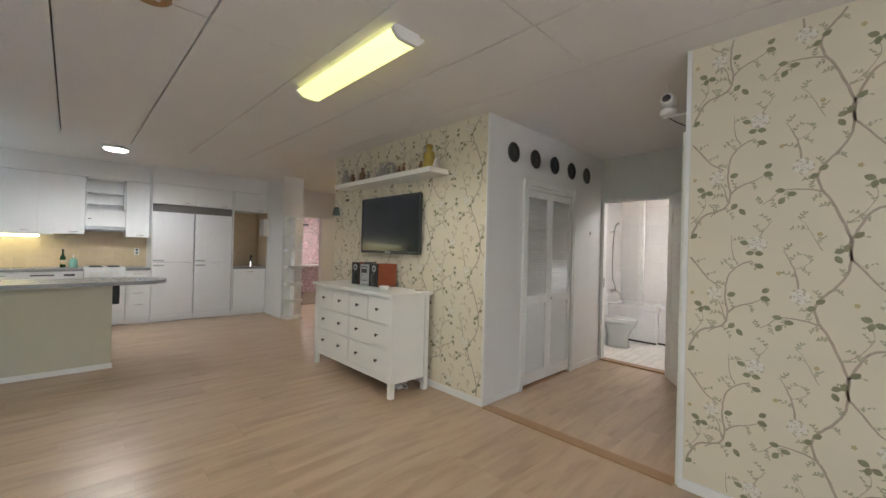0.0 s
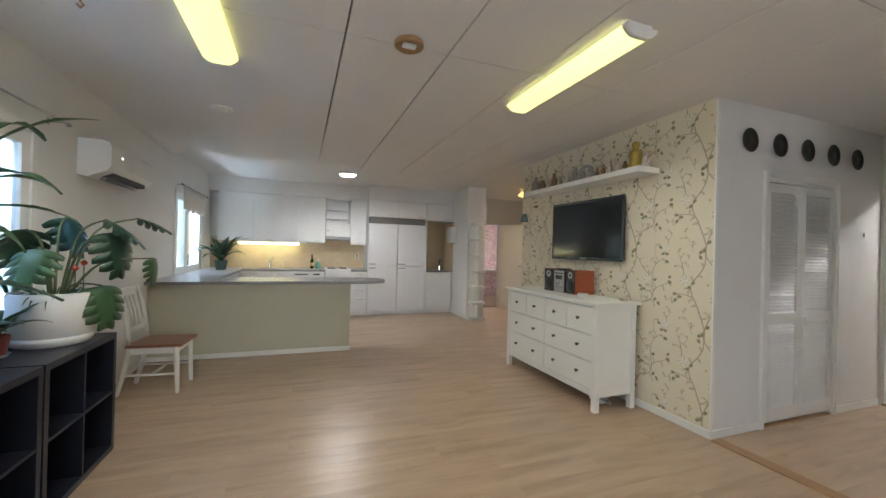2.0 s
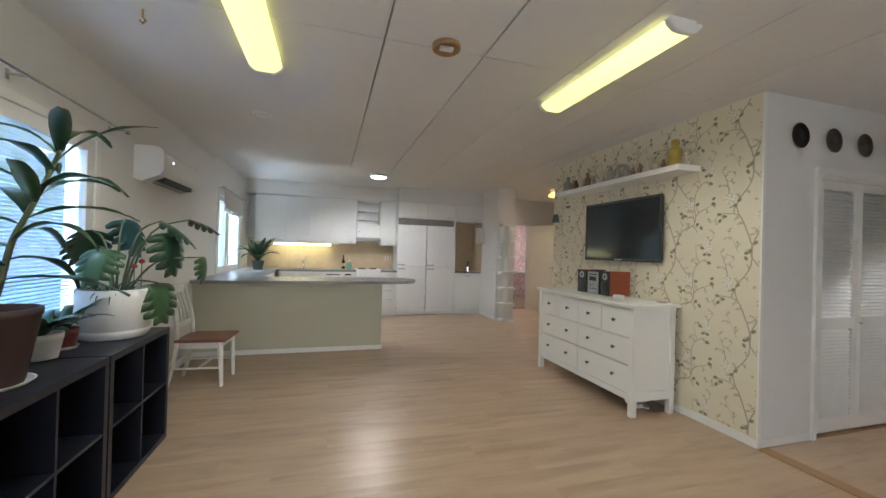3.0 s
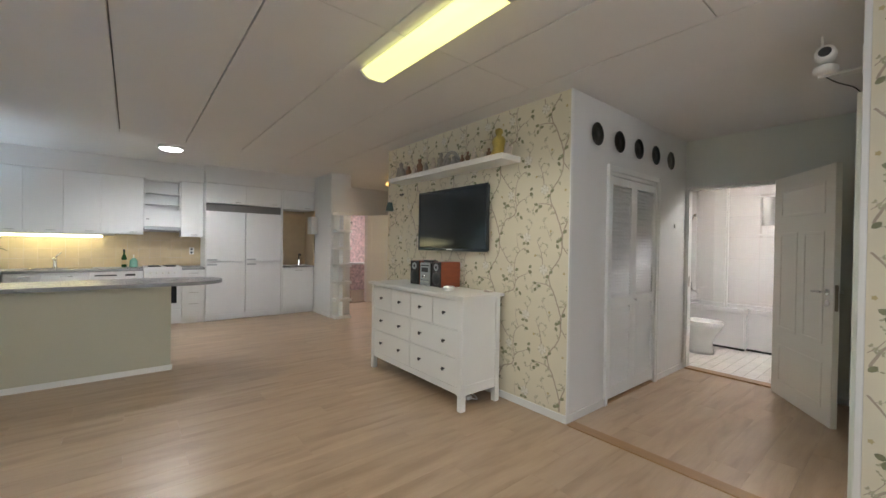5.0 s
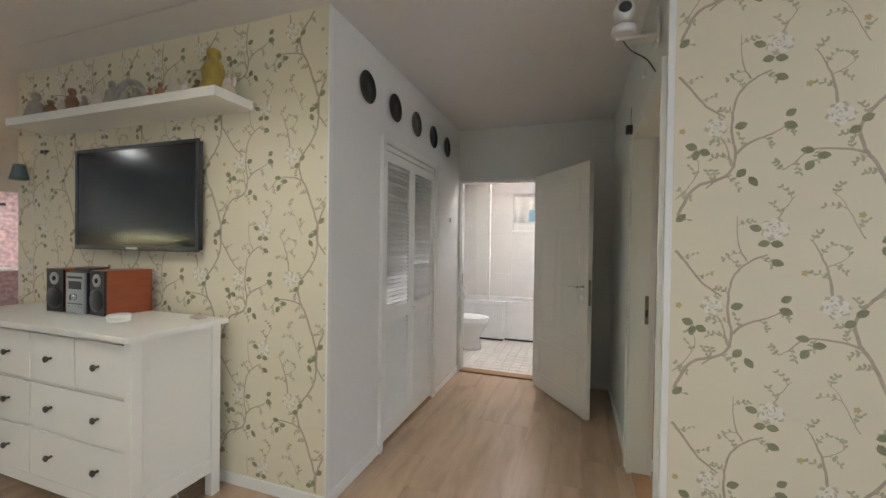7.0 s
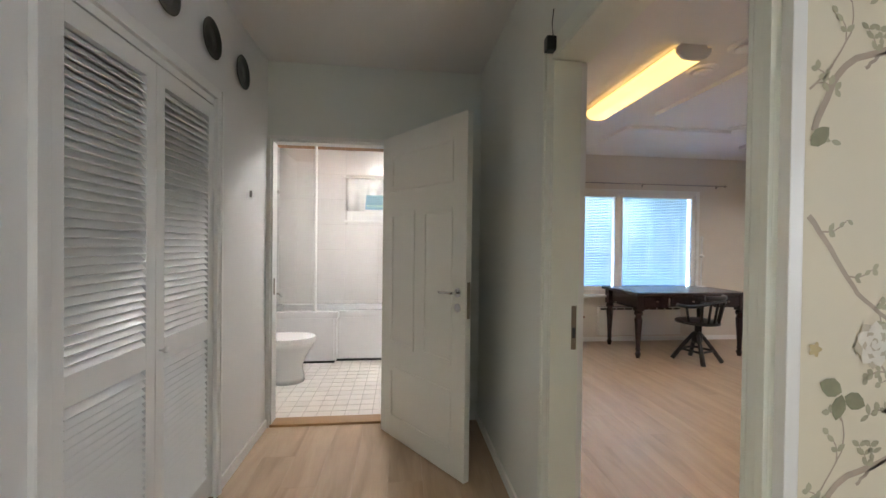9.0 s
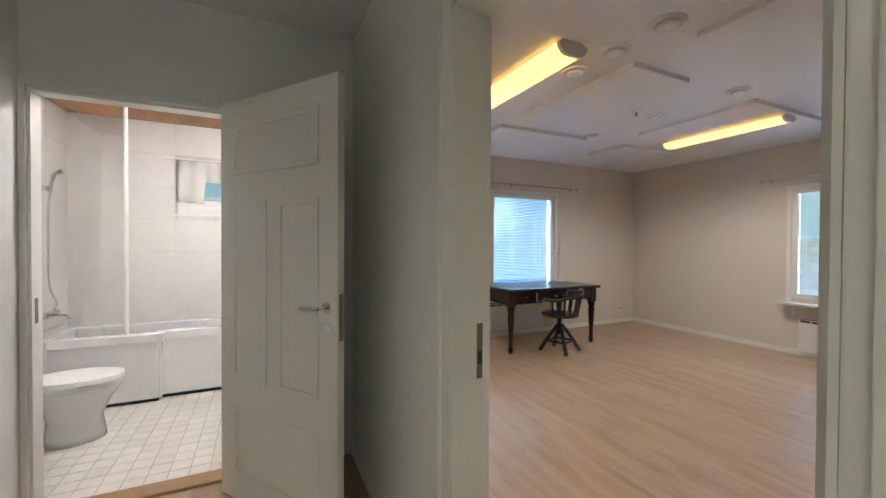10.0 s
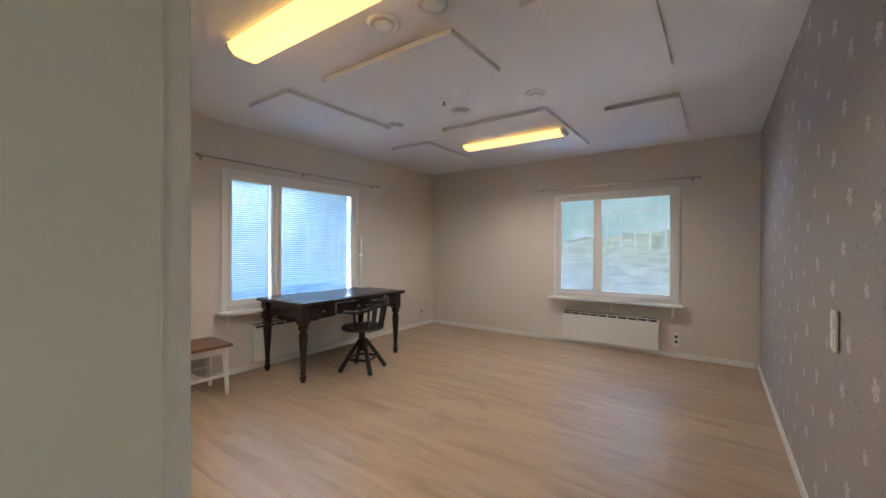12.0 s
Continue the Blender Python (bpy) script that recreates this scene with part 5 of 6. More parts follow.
# monstera in the white pot
d = thing("monstera", pose(-1.56, 3.14, 0.775), "monstera with split leaves in a round white pot", "potted plant")
part("pot", lathe(bmesh.new(), [(0.165, 0.0), (0.175, 0.012), (0.185, 0.03), (0.185, 0.05), (0.180, 0.052), (0.186, 0.056), (0.192, 0.29), (0.186, 0.30), (0.176, 0.298), (0.174, 0.265)], n=40), POTWHITE, d)
part("soil", lathe(bmesh.new(), [(0.172, 0.25), (0.17, 0.266), (0.08, 0.275), (0.002, 0.277)], n=24), SOIL, d)


def monstera_leaf(m, size):
    """Heart-shaped blade whose outer half is slit into broad fingers."""
    b = bmesh.new()

    def half(y):
        """Half width of the whole blade at y, 0 at the stalk and 1 at the tip."""
        return size * 0.60 * max(0.04, math.sin(math.pi * min(1.0, 0.30 + 0.70 * y))) ** 0.7

    def at(x, y, sweep):
        yy = size * (y - 0.10 * (1 - y) * min(1, x / (0.4 * size)) + sweep * x / size)
        return Vector((x, yy, -0.55 * x * x / size - 0.30 * yy * yy / size))
    n = 5
    for s in (-1, 1):
        for k in range(n):
            y0, y1 = k / n, (k + 1) / n
            gap = 0.10 / n if k < n - 1 else 0.0
            cols = (0.0, 0.3, 0.55, 0.72, 0.9, 1.0)
            lo, hi = [], []
            for c in cols:
                slit = gap * max(0.0, (c - 0.55) / 0.45) ** 0.5
                tip = 0.22 / n * max(0.0, (c - 0.72) / 0.28) ** 2
                for row, y in ((lo, y0 + slit * 0.5 + tip * 0.6), (hi, y1 - slit * 1.5 - tip)):
                    p = at(half((y0 + y1) / 2 if c > 0.5 else y) * c, y, 0.32)
                    row.append(b.verts.new((p.x * s, p.y, p.z)))
            for i in range(len(cols) - 1):
                b.faces.new((lo[i], lo[i + 1], hi[i + 1], hi[i])).smooth = True
    bmesh.ops.remove_doubles(b, verts=b.verts, dist=0.0008)
    b.transform(m)
    return b


rng = random.Random(5)
for dx, dy, dz, size, yaw, tiltv in ((0.00, 0.10, 0.74, 0.24, -25, -55), (0.20, 0.12, 0.74, 0.25, -80, -25), (0.27, 0.06, 0.66, 0.27, -110, -70), (0.34, 0.20, 0.76, 0.20, -60, -10), (0.46, 0.10, 0.50, 0.17, -95, -75),
                                     (0.22, 0.03, 0.33, 0.25, -120, -65), (-0.16, 0.06, 0.66, 0.24, 60, -45), (0.02, -0.20, 0.55, 0.22, 170, -50)):
    tip = Vector((dx, dy, dz))
    mid = Vector((dx * 0.45, dy * 0.4, 0.27 + (dz - 0.27) * 0.72 + 0.03))
    part("stem", tube(bmesh.new(), smooth_path([(dx * 0.12, dy * 0.12, 0.265), tuple(mid), tuple(tip)], 5), (0.009, 0.005), 6), STEM, d)
    m = Matrix.Translation(tip) @ Matrix.Rotation(radians(yaw), 4, "Z") @ Matrix.Rotation(radians(tiltv), 4, "X")
    thicken(part("leaf", monstera_leaf(m, size), GREEN2 if dz > 0.6 else GREEN, d))
for k, (x, y) in enumerate(((0.09, 0.02), (0.11, 0.07))):
    part("flower", lathe(bmesh.new(), [(0.004, 0), (0.016, 0.008), (0.018, 0.02), (0.006, 0.032)], (x, y, 0.42 + 0.03 * k), 12), mat("red_bloom", (0.45, 0.07, 0.03), 0.6, vary=0.3, scale=40), d)
    part("stem", tube(bmesh.new(), [(x, y, 0.265), (x, y, 0.42 + 0.03 * k)], 0.003, 5), STEM, d)
b = bmesh.new()
for k in range(34):
    a = rng.uniform(0, 6.28)
    arc_leaf(b, (0.09 * math.cos(a), 0.09 * math.sin(a), 0.265), a, rng.uniform(0.08, 0.18), 0.012, rng.uniform(0.7, 1.3), rng.uniform(1.2, 2.6), rng)
thicken(part("undergrowth", b, GREEN, d), 0.0006)

d = thing("small_white_pot", pose(-1.62, 2.60, 0.775), "small white pot with a leafy plant", "potted plant")
pot(d, 0.065, 0.082, 0.13, POTWHITE)
b = bmesh.new()
for k in range(16):
    arc_leaf(b, (0, 0, 0.1), k * 2.4, rng.uniform(0.14, 0.26), 0.06, rng.uniform(0.7, 1.3), rng.uniform(0.8, 2.0), rng)
thicken(part("foliage", b, GREEN2, d))
d = thing("small_red_pot", pose(-1.65, 2.83, 0.775), "small red pot with a plant on a saucer", "potted plant")
pot(d, 0.05, 0.062, 0.11, REDPOT, POTWHITE)
b = bmesh.new()
for k in range(14):
    arc_leaf(b, (0, 0, 0.09), k * 2.4 + 1, rng.uniform(0.14, 0.3), 0.055, rng.uniform(0.8, 1.4), rng.uniform(0.6, 1.8), rng)
thicken(part("foliage", b, GREEN, d))
d = thing("side_plant", pose(-1.55, 1.55, 0.775), "bushy green plant in a brown pot by the window", "potted plant")
pot(d, 0.10, 0.14, 0.24, TERRA, POTWHITE)
for k in range(14):
    b = bmesh.new()
    arc_leaf(b, (0, 0, 0.22), k * 2.4, rng.uniform(0.3, 0.45), 0.09, rng.uniform(0.7, 1.4), rng.uniform(0.9, 2.0), rng)
    thicken(part("leaf", b, GREEN, d))


# ---- kitchen ----
FY = 8.20
d = thing("breakfast_bar", pose(0, 0, 0), "olive-grey painted breakfast bar with a white skirting", "bar counter")
part("front_panel", B((XW + 0.002, 0.44, 5.56, 5.66, 0.0, 0.895)), BARM, d)
part("end_panel", B((0.40, 0.44, 5.662, 6.15, 0.0, 0.895)), BARM, d)
part("inner_panel", B((XW + 0.7, 0.398, 6.13, 6.15, 0.0, 0.895)), CAB, d)
part("plinth", B((XW + 0.002, 0.452, 5.548, 5.5595, 0.0, 0.055), bevel=0.003), TRIM, d)
d = thing("worktop", pose(0, 0, 0), "grey laminate worktop running round the kitchen with a rounded bar end", "worktop")
b = bmesh.new()
ring = [(XW + 0.002, 5.45), (0.62, 5.45)] + [(0.62 + 0.33 * math.sin(a * math.pi / 12), 5.80 - 0.35 * math.cos(a * math.pi / 12)) for a in range(1, 13)] + [(0.4, 6.18), (XW + 0.62, 6.18), (XW + 0.62, FY - 0.02), (-0.0 + 0.255, FY - 0.02), (0.255, 8.798), (XW + 0.002, 8.798)]
lo = [b.verts.new((x, y, 0.897)) for x, y in ring]
hi = [b.verts.new((x, y, 0.935)) for x, y in ring]
for k in range(len(ring)):
    b.faces.new((lo[k], lo[(k + 1) % len(ring)], hi[(k + 1) % len(ring)], hi[k]))
b.faces.new(lo[::-1])
b.faces.new(hi)
part("slab", b, WORKTOP, d)
part("slab", B((0.762, 1.085, FY - 0.02, 8.798, 0.897, 0.935), bevel=0.003), WORKTOP, d)
part("sink", B((-1.05, -0.35, 8.32, 8.72, 0.9352, 0.941), bevel=0.002), STEEL, d, "steel sink rim")
part("sink_bowl", B((-0.98, -0.62, 8.36, 8.68, 0.9412, 0.9422)), DARKMETAL, d)
d = thing("kitchen_tap", pose(-0.78, 8.72, 0.942), "chrome single-lever kitchen tap", "tap")
part("body", lathe(bmesh.new(), [(0.028, 0), (0.026, 0.02), (0.022, 0.10), (0.024, 0.14), (0.01, 0.15)], n=18), CHROME, d)
part("spout", tube(bmesh.new(), smooth_path([(0, -0.01, 0.10), (0.0, -0.09, 0.16), (0.0, -0.18, 0.15), (0, -0.19, 0.12)], 4), 0.011, 8), CHROME, d)
part("lever", tube(bmesh.new(), [(0, 0, 0.14), (0.02, 0.0, 0.18), (0.07, -0.01, 0.23)], (0.012, 0.008), 8), CHROME, d)


def handle_bar(parent, x, y, z, ln=0.1):
    b = bmesh.new()
    tube(b, [(x - ln / 2, y, z), (x - ln / 2, y - 0.022, z), (x + ln / 2, y - 0.022, z), (x + ln / 2, y, z)], 0.004, 6)
    part("handle", b, STEEL, parent)


def base_unit(x0, x1, fronts, label, name="base_cabinet"):
    """Kitchen base cabinet that faces -y; fronts: heights of its drawers or one door."""
    d = thing(name, pose(x0, FY, 0), label, "cabinet", "kitchen base cabinets")
    w = x1 - x0
    part("body", B((0.001, w - 0.001, 0.021, 0.59, 0.12, 0.895)), CAB, d)
    part("plinth", B((0.001, w - 0.001, 0.05, 0.07, 0.0, 0.1195)), CAB, d)
    z = 0.885
    for h in fronts:
        f = part("door" if len(fronts) == 1 else "drawer", B((0.003, w - 0.003, 0, 0.0195, z - h + 0.003, z - 0.003), bevel=0.002), CAB, d)
        handle_bar(f, w / 2, -0.0005, z - 0.045, min(0.13, w * 0.5))
        z -= h


base_unit(XW + 0.64, -0.86, [0.765], "white kitchen cabinet under the worktop")
base_unit(-0.86, -0.36, [0.765], "white kitchen cabinet under the sink")
base_unit(0.762, 1.085, [0.16, 0.16, 0.19, 0.255], "white kitchen drawer unit beside the stove")
base_unit(2.36, 2.955, [0.765], "white cabinet below the small niche")
d = thing("side_cabinet", pose(XW, 6.2, 0), "white cabinet run under the window worktop", "cabinet")
part("body", B((0.002, 0.59, 0.0, 1.99, 0.12, 0.895)), CAB, d)
part("plinth", B((0.002, 0.54, 0.0, 1.99, 0, 0.1195)), CAB, d)
d = thing("dishwasher", pose(-0.36, FY, 0), "white dishwasher with a control strip", "dishwasher")
part("body", B((0.002, 0.608, 0.021, 0.58, 0.1, 0.893)), CAB, d)
part("door", B((0.004, 0.606, 0, 0.02, 0.12, 0.79), bevel=0.003), FRIDGEM, d)
part("control_strip", B((0.004, 0.606, -0.004, 0.02, 0.795, 0.89), bevel=0.003), FRIDGEM, d)
part("display", B((0.40, 0.52, -0.0052, -0.0042, 0.825, 0.855)), BLACKP, d)
part("grip", B((0.05, 0.30, -0.0052, -0.0042, 0.83, 0.85)), DARKGAP, d)
part("plinth", B((0.004, 0.606, 0.05, 0.06, 0, 0.118)), CAB, d)
d = thing("stove", pose(0.26, FY - 0.01, 0), "white freestanding stove with a dark oven window", "stove")
part("body", B((0.002, 0.498, 0.021, 0.59, 0.02, 0.92), bevel=0.003), FRIDGEM, d)
part("hob", B((0.0, 0.5, -0.005, 0.59, 0.921, 0.95), bevel=0.005), FRIDGEM, d)
for x, y, r in ((0.14, 0.16, 0.09), (0.36, 0.16, 0.075), (0.14, 0.42, 0.075), (0.36, 0.42, 0.09)):
    part("hotplate", lathe(bmesh.new(), [(r, 0.9502), (r, 0.958), (r * 0.9, 0.96), (0.002, 0.96)], (x, y, 0), 24), BLACKP, d)
part("control_panel", B((0.004, 0.496, -0.012, 0.0205, 0.80, 0.918), bevel=0.004), FRIDGEM, d)
for k in range(5):
    part("knob", lathe(bmesh.new(), [(0.02, 0), (0.018, 0.018), (0.001, 0.02)], (0.09 + 0.08 * k, -0.0125, 0.86), 16, Matrix.Rotation(radians(90), 4, "X")), TRIM, d)
ov = part("oven_door", B((0.006, 0.494, -0.005, 0.0205, 0.26, 0.79), bevel=0.004), FRIDGEM, d)
part("oven_window", B((0.07, 0.43, -0.0065, -0.0052, 0.36, 0.66)), SCREEN, ov, "dark oven glass")
part("oven_handle", tube(bmesh.new(), [(0.06, -0.005, 0.735), (0.06, -0.035, 0.735), (0.44, -0.035, 0.735), (0.44, -0.005, 0.735)], 0.009, 8), FRIDGEM, ov)
part("drawer", B((0.006, 0.494, 0.0, 0.0205, 0.06, 0.25), bevel=0.004), FRIDGEM, d)


def fridge(x0, w, label):
    d = thing("fridge", pose(x0, FY, 0), label, "fridge", "pair of fridges")
    part("body", B((0.003, w - 0.003, 0.045, 0.60, 0.0, 1.89), bevel=0.006), FRIDGEM, d)
    for z0, z1, hz in ((1.025, 1.90, 1.06), (0.12, 1.015, 0.975)):
        dr = part("door", B((0.003, w - 0.003, 0, 0.043, z0, z1), bevel=0.012), FRIDGEM, d)
        part("door_handle", B((0.02, 0.17, -0.016, -0.0005, hz - 0.013, hz + 0.013), bevel=0.006), SILVERP, dr)
    b = bmesh.new()
    n = 12
    lo = [b.verts.new((0.003 + (w - 0.006) * k / n, 0.005, 0.015 + 0.045 * math.sin(math.pi * min(1, max(0, (k / n - 0.1) / 0.8))) ** 0.5)) for k in range(n + 1)]
    hi = [b.verts.new((0.003 + (w - 0.006) * k / n, 0.005, 0.112)) for k in range(n + 1)]
    for k in range(n):
        b.faces.new((lo[k], lo[k + 1], hi[k + 1], hi[k]))
    ob = part("kick_plate", b, FRIDGEM, d, "arched white kick plate")
    ob.modifiers.new("thickness", "SOLIDIFY").thickness = 0.012


fridge(1.095, 0.612, "tall white fridge with two doors and a grey handle")
fridge(1.713, 0.612, "tall white freezer with two doors and a grey handle")
# Dark sheet gives the gap above the fridges its shade by colour.
structure("fridge_gap_shade", B((1.095, 2.325, 8.26, 8.28, 1.905, 2.035)), JOINT, "dark sheet set as shade in the ventilation gap above the fridges")


def upper_unit(x0, x1, y, z0, z1, label, depth=0.3, handle=True, doors=1):
    d = thing("wall_cabinet", pose(x0, y, z0), label, "cabinet", "kitchen wall cabinets")
    w, h = x1 - x0, z1 - z0
    part("body", B((0.001, w - 0.001, 0.021, depth - 0.002, 0, h)), CAB, d)
    for k in range(doors):
        f = part("door", B((w * k / doors + 0.0025, w * (k + 1) / doors - 0.0025, 0, 0.0195, 0.002, h - 0.002), bevel=0.002), CAB, d)
        if handle:
            handle_bar(f, w * (k + 1) / doors - min(0.13, w / doors * 0.5), -0.0005, 0.035, 0.09)


for x0, x1 in ((-1.68, -1.08), (-1.08, -0.67), (-0.67, -0.26), (-0.26, 0.26)):
    upper_unit(x0, x1, 8.48, 1.47, 2.39, "white kitchen wall cabinet above the backsplash", depth=0.32)
upper_unit(0.765, 1.085, 8.48, 1.45, 2.39, "narrow white kitchen wall cabinet beside the hood", depth=0.32)
upper_unit(1.095, 2.325, FY, 2.04, 2.38, "white cabinet above the fridges", depth=0.55, doors=2)
upper_unit(2.36, 2.955, FY, 2.02, 2.38, "white cabinet above the small niche", depth=0.55)
d = thing("cooker_hood", pose(0.263, 8.48, 1.55), "white cooker hood with open shelves above", "cooker hood")
part("body", B((0.002, 0.496, 0.02, 0.318, 0.06, 0.34), bevel=0.003), CAB, d)
part("front", B((0.002, 0.496, -0.02, 0.0195, 0.06, 0.32), bevel=0.003), CAB, d)
part("visor", B((0.002, 0.496, -0.05, 0.31, 0.0, 0.055), bevel=0.004), SILVERP, d)
for z in (0.42, 0.60, 0.82):
    part("shelf_board", B((0.0205, 0.4775, 0.004, 0.2195, z, z + 0.018)), CAB, d)
part("back_panel", B((0.02, 0.478, 0.22, 0.318, 0.345, 0.835)), CAB, d)
for x in (0.002, 0.478):
    part("side_panel", B((x, x + 0.018, 0.0, 0.318, 0.345, 0.819)), CAB, d)
part("switch", B((0.03, 0.07, -0.022, -0.0202, 0.17, 0.18)), BLACKP, d)
structure("soffit", B((XW, 1.09, 8.49, 8.8, 2.395, 2.68), (1.09, 2.97, FY + 0.01, 8.8, 2.385, 2.68)), WALL, "white boxed-in soffit above the cabinets")
structure("fridge_side", B((1.0865, 1.0935, FY + 0.0, 8.8, 0, 2.38), (2.329, 2.355, FY, 8.8, 0, 2.38)), CAB, "white end panels beside the fridges")
d = thing("undercabinet_lamp", pose(-1.35, 8.55, 1.43), "glowing yellow strip lamp under the wall cabinets", "strip lamp")
part("housing", B((0, 1.25, 0, 0.06, 0.012, 0.0395), bevel=0.003), TRIM, d)
part("diffuser", B((0.02, 1.10, 0.004, 0.056, -0.018, 0.0115), bevel=0.008), LAMP_K, d)
d = thing("niche_worktop", pose(2.357, FY - 0.01, 0.897), "small grey worktop in the niche", "worktop")
part("slab", B((0, 0.60, 0, 0.598, 0, 0.03), bevel=0.003), WORKTOP, d)
d = thing("niche_tap", pose(2.78, 8.55, 0.927), "small dark tap in the kitchen niche", "tap")
part("body", rod(bmesh.new(), (0, 0, 0), (0, 0, 0.1), 0.022, 0.018), CHROME, d)
part("spout", tube(bmesh.new(), smooth_path([(0, 0, 0.09), (-0.01, -0.03, 0.22), (0, -0.10, 0.20)], 4), 0.012, 8), DARKMETAL, d)
structure("niche_back", B((2.355, 2.968, 8.72, 8.79, 0.927, 2.02), (2.9555, 2.9695, FY, 8.72, 0.927, 2.02)), SPLASH, "beige tiled niche")
d = thing("paper_dispenser", pose(2.955, 8.10, 1.55), "white paper towel dispenser on the wall end", "dispenser")
part("case", B((-0.13, 0.0, -0.1, 0.12, 0, 0.34), bevel=0.02), POTWHITE, d)

d = thing("zigzag_shelf", pose(2.985, 7.385, 0), "tall narrow white wall shelf with open tiers", "shelf")
part("back", B((0.03, 0.27, -0.020, -0.0, 0.0, 1.93), bevel=0.002), WHITE, d)
for k in range(7):
    z = 0.0 + k * 0.315
    part("tier", B((0.0, 0.30, -0.22, -0.0205, z, z + 0.05), bevel=0.002), WHITE, d)
for k in range(6):
    z = k * 0.315
    part("upright", B((0.135, 0.158, -0.20, -0.0205, z + 0.0505, z + 0.3145), bevel=0.002), WHITE, d)

d = thing("peace_lily", pose(-1.50, 7.85, 0.935), "bushy green plant in a dark pot on the worktop", "potted plant")
pot(d, 0.075, 0.10, 0.17, TEAL)
rng = random.Random(3)
for k in range(26):
    b = bmesh.new()
    arc_leaf(b, (0.02 * math.cos(k * 2.4), 0.02 * math.sin(k * 2.4), 0.15), k * 2.4, rng.uniform(0.34, 0.60), rng.uniform(0.09, 0.13), rng.uniform(0.85, 1.5), rng.uniform(0.5, 1.9), rng)
    thicken(part("leaf", b, GREEN if k % 2 else GREEN2, d))
d = thing("oil_bottle", pose(0.02, 8.62, 0.935), "dark green glass oil bottle on the worktop", "bottle")
part("bottle", lathe(bmesh.new(), [(0.032, 0), (0.034, 0.01), (0.034, 0.16), (0.014, 0.21), (0.013, 0.26)], n=18), GLASSBOTTLE, d)
part("cap", lathe(bmesh.new(), [(0.015, 0.2605), (0.015, 0.29)], n=14), BLACKP, d)
part("label", lathe(bmesh.new(), [(0.0346, 0.05), (0.0346, 0.12)], n=18), SPLASH, d)
d = thing("soap_bottle", pose(0.14, 8.60, 0.935), "turquoise dish soap bottle with a white pump", "bottle")
part("bottle", lathe(bmesh.new(), [(0.05, 0), (0.055, 0.02), (0.05, 0.11), (0.02, 0.15)], n=18), SOAP, d)
part("pump", B((-0.008, 0.008, -0.05, 0.01, 0.19, 0.205), (-0.008, 0.008, -0.008, 0.008, 0.1505, 0.19), bevel=0.003), TRIM, d)
d = thing("worktop_glass", pose(-1.6, 7.45, 0.935), "small clear jar on the window worktop", "jar")
part("jar", lathe(bmesh.new(), [(0.045, 0), (0.055, 0.02), (0.05, 0.1), (0.052, 0.11)], n=18), SHOWERGLASS, d)
d = thing("cafe_curtain", pose(XW + 0.07, 6.62, 1.86), "pale lace valance on the kitchen window rod", "curtain")
b = bmesh.new()
N = 70
rows = []
for j in range(6):
    row = []
    for i in range(N + 1):
        u = i / N
        row.append(b.verts.new((0.018 * math.sin(u * 62) * (0.4 + 0.6 * (1 - j / 5)), u * 1.30, j / 5 * 0.33 + (0.02 * math.sin(u * 26) if j == 0 else 0))))
    rows.append(row)
for r0, r1 in zip(rows, rows[1:]):
    for i in range(N):
        b.faces.new((r0[i], r0[i + 1], r1[i + 1], r1[i])).smooth = True
thicken(part("cloth", b, CURTAIN, d), 0.002)
d = thing("wall_socket", pose(0.95, 8.776, 1.20), "white double wall socket on the backsplash", "socket")
part("plate", B((-0.035, 0.035, -0.012, 0, -0.06, 0.06), bevel=0.004), TRIM, d)
for z in (-0.028, 0.028):
    part("well", rod(bmesh.new(), (0, -0.0125, z), (0, -0.0135, z), 0.019, n=16), DARKMETAL, d)
d = thing("far_shelf", pose(3.3, 11.1, 0.78), "white shelf board in the far pink room", "shelf")
part("board", B((0, 2.4, -0.3, 0.08, 0, 0.05)), WHITE, d)
d = thing("far_rail", pose(3.6, 11.168, 1.98), "dark curtain rail in the far pink room", "rail")
part("rail", B((0, 1.6, -0.03, 0.03, 0, 0.05)), DARKGAP, d)
# Unseen lamp, added to brighten the far pink room.
d = thing("far_room_fill", pose(4.5, 10.0, 2.75), "unseen round glowing fill lamp added in the far pink room", "ceiling lamp")
part("diffuser", lathe(bmesh.new(), [(0.16, 0), (0.16, -0.05), (0.08, -0.08), (0.002, -0.085)], n=24), LAMP_W, d)


# ---- office furniture ----
def turned_leg(m_at, h, r, parent):
    x, y = m_at
    prof = [(r * 0.55, 0), (r * 0.62, 0.02), (r * 0.9, 0.05), (r * 0.55, 0.075), (r * 0.6, 0.09), (r * 0.85, 0.10), (r * 0.6, 0.115), (r * 0.72, 0.2), (r * 1.15, h - 0.10), (r * 0.8, h - 0.06), (r * 1.25, h - 0.045), (r * 1.3, h - 0.02), (r * 0.9, h)]
    part("leg", lathe(bmesh.new(), prof, (x, y, 0), 16), MAHOG, parent, "turned mahogany leg")


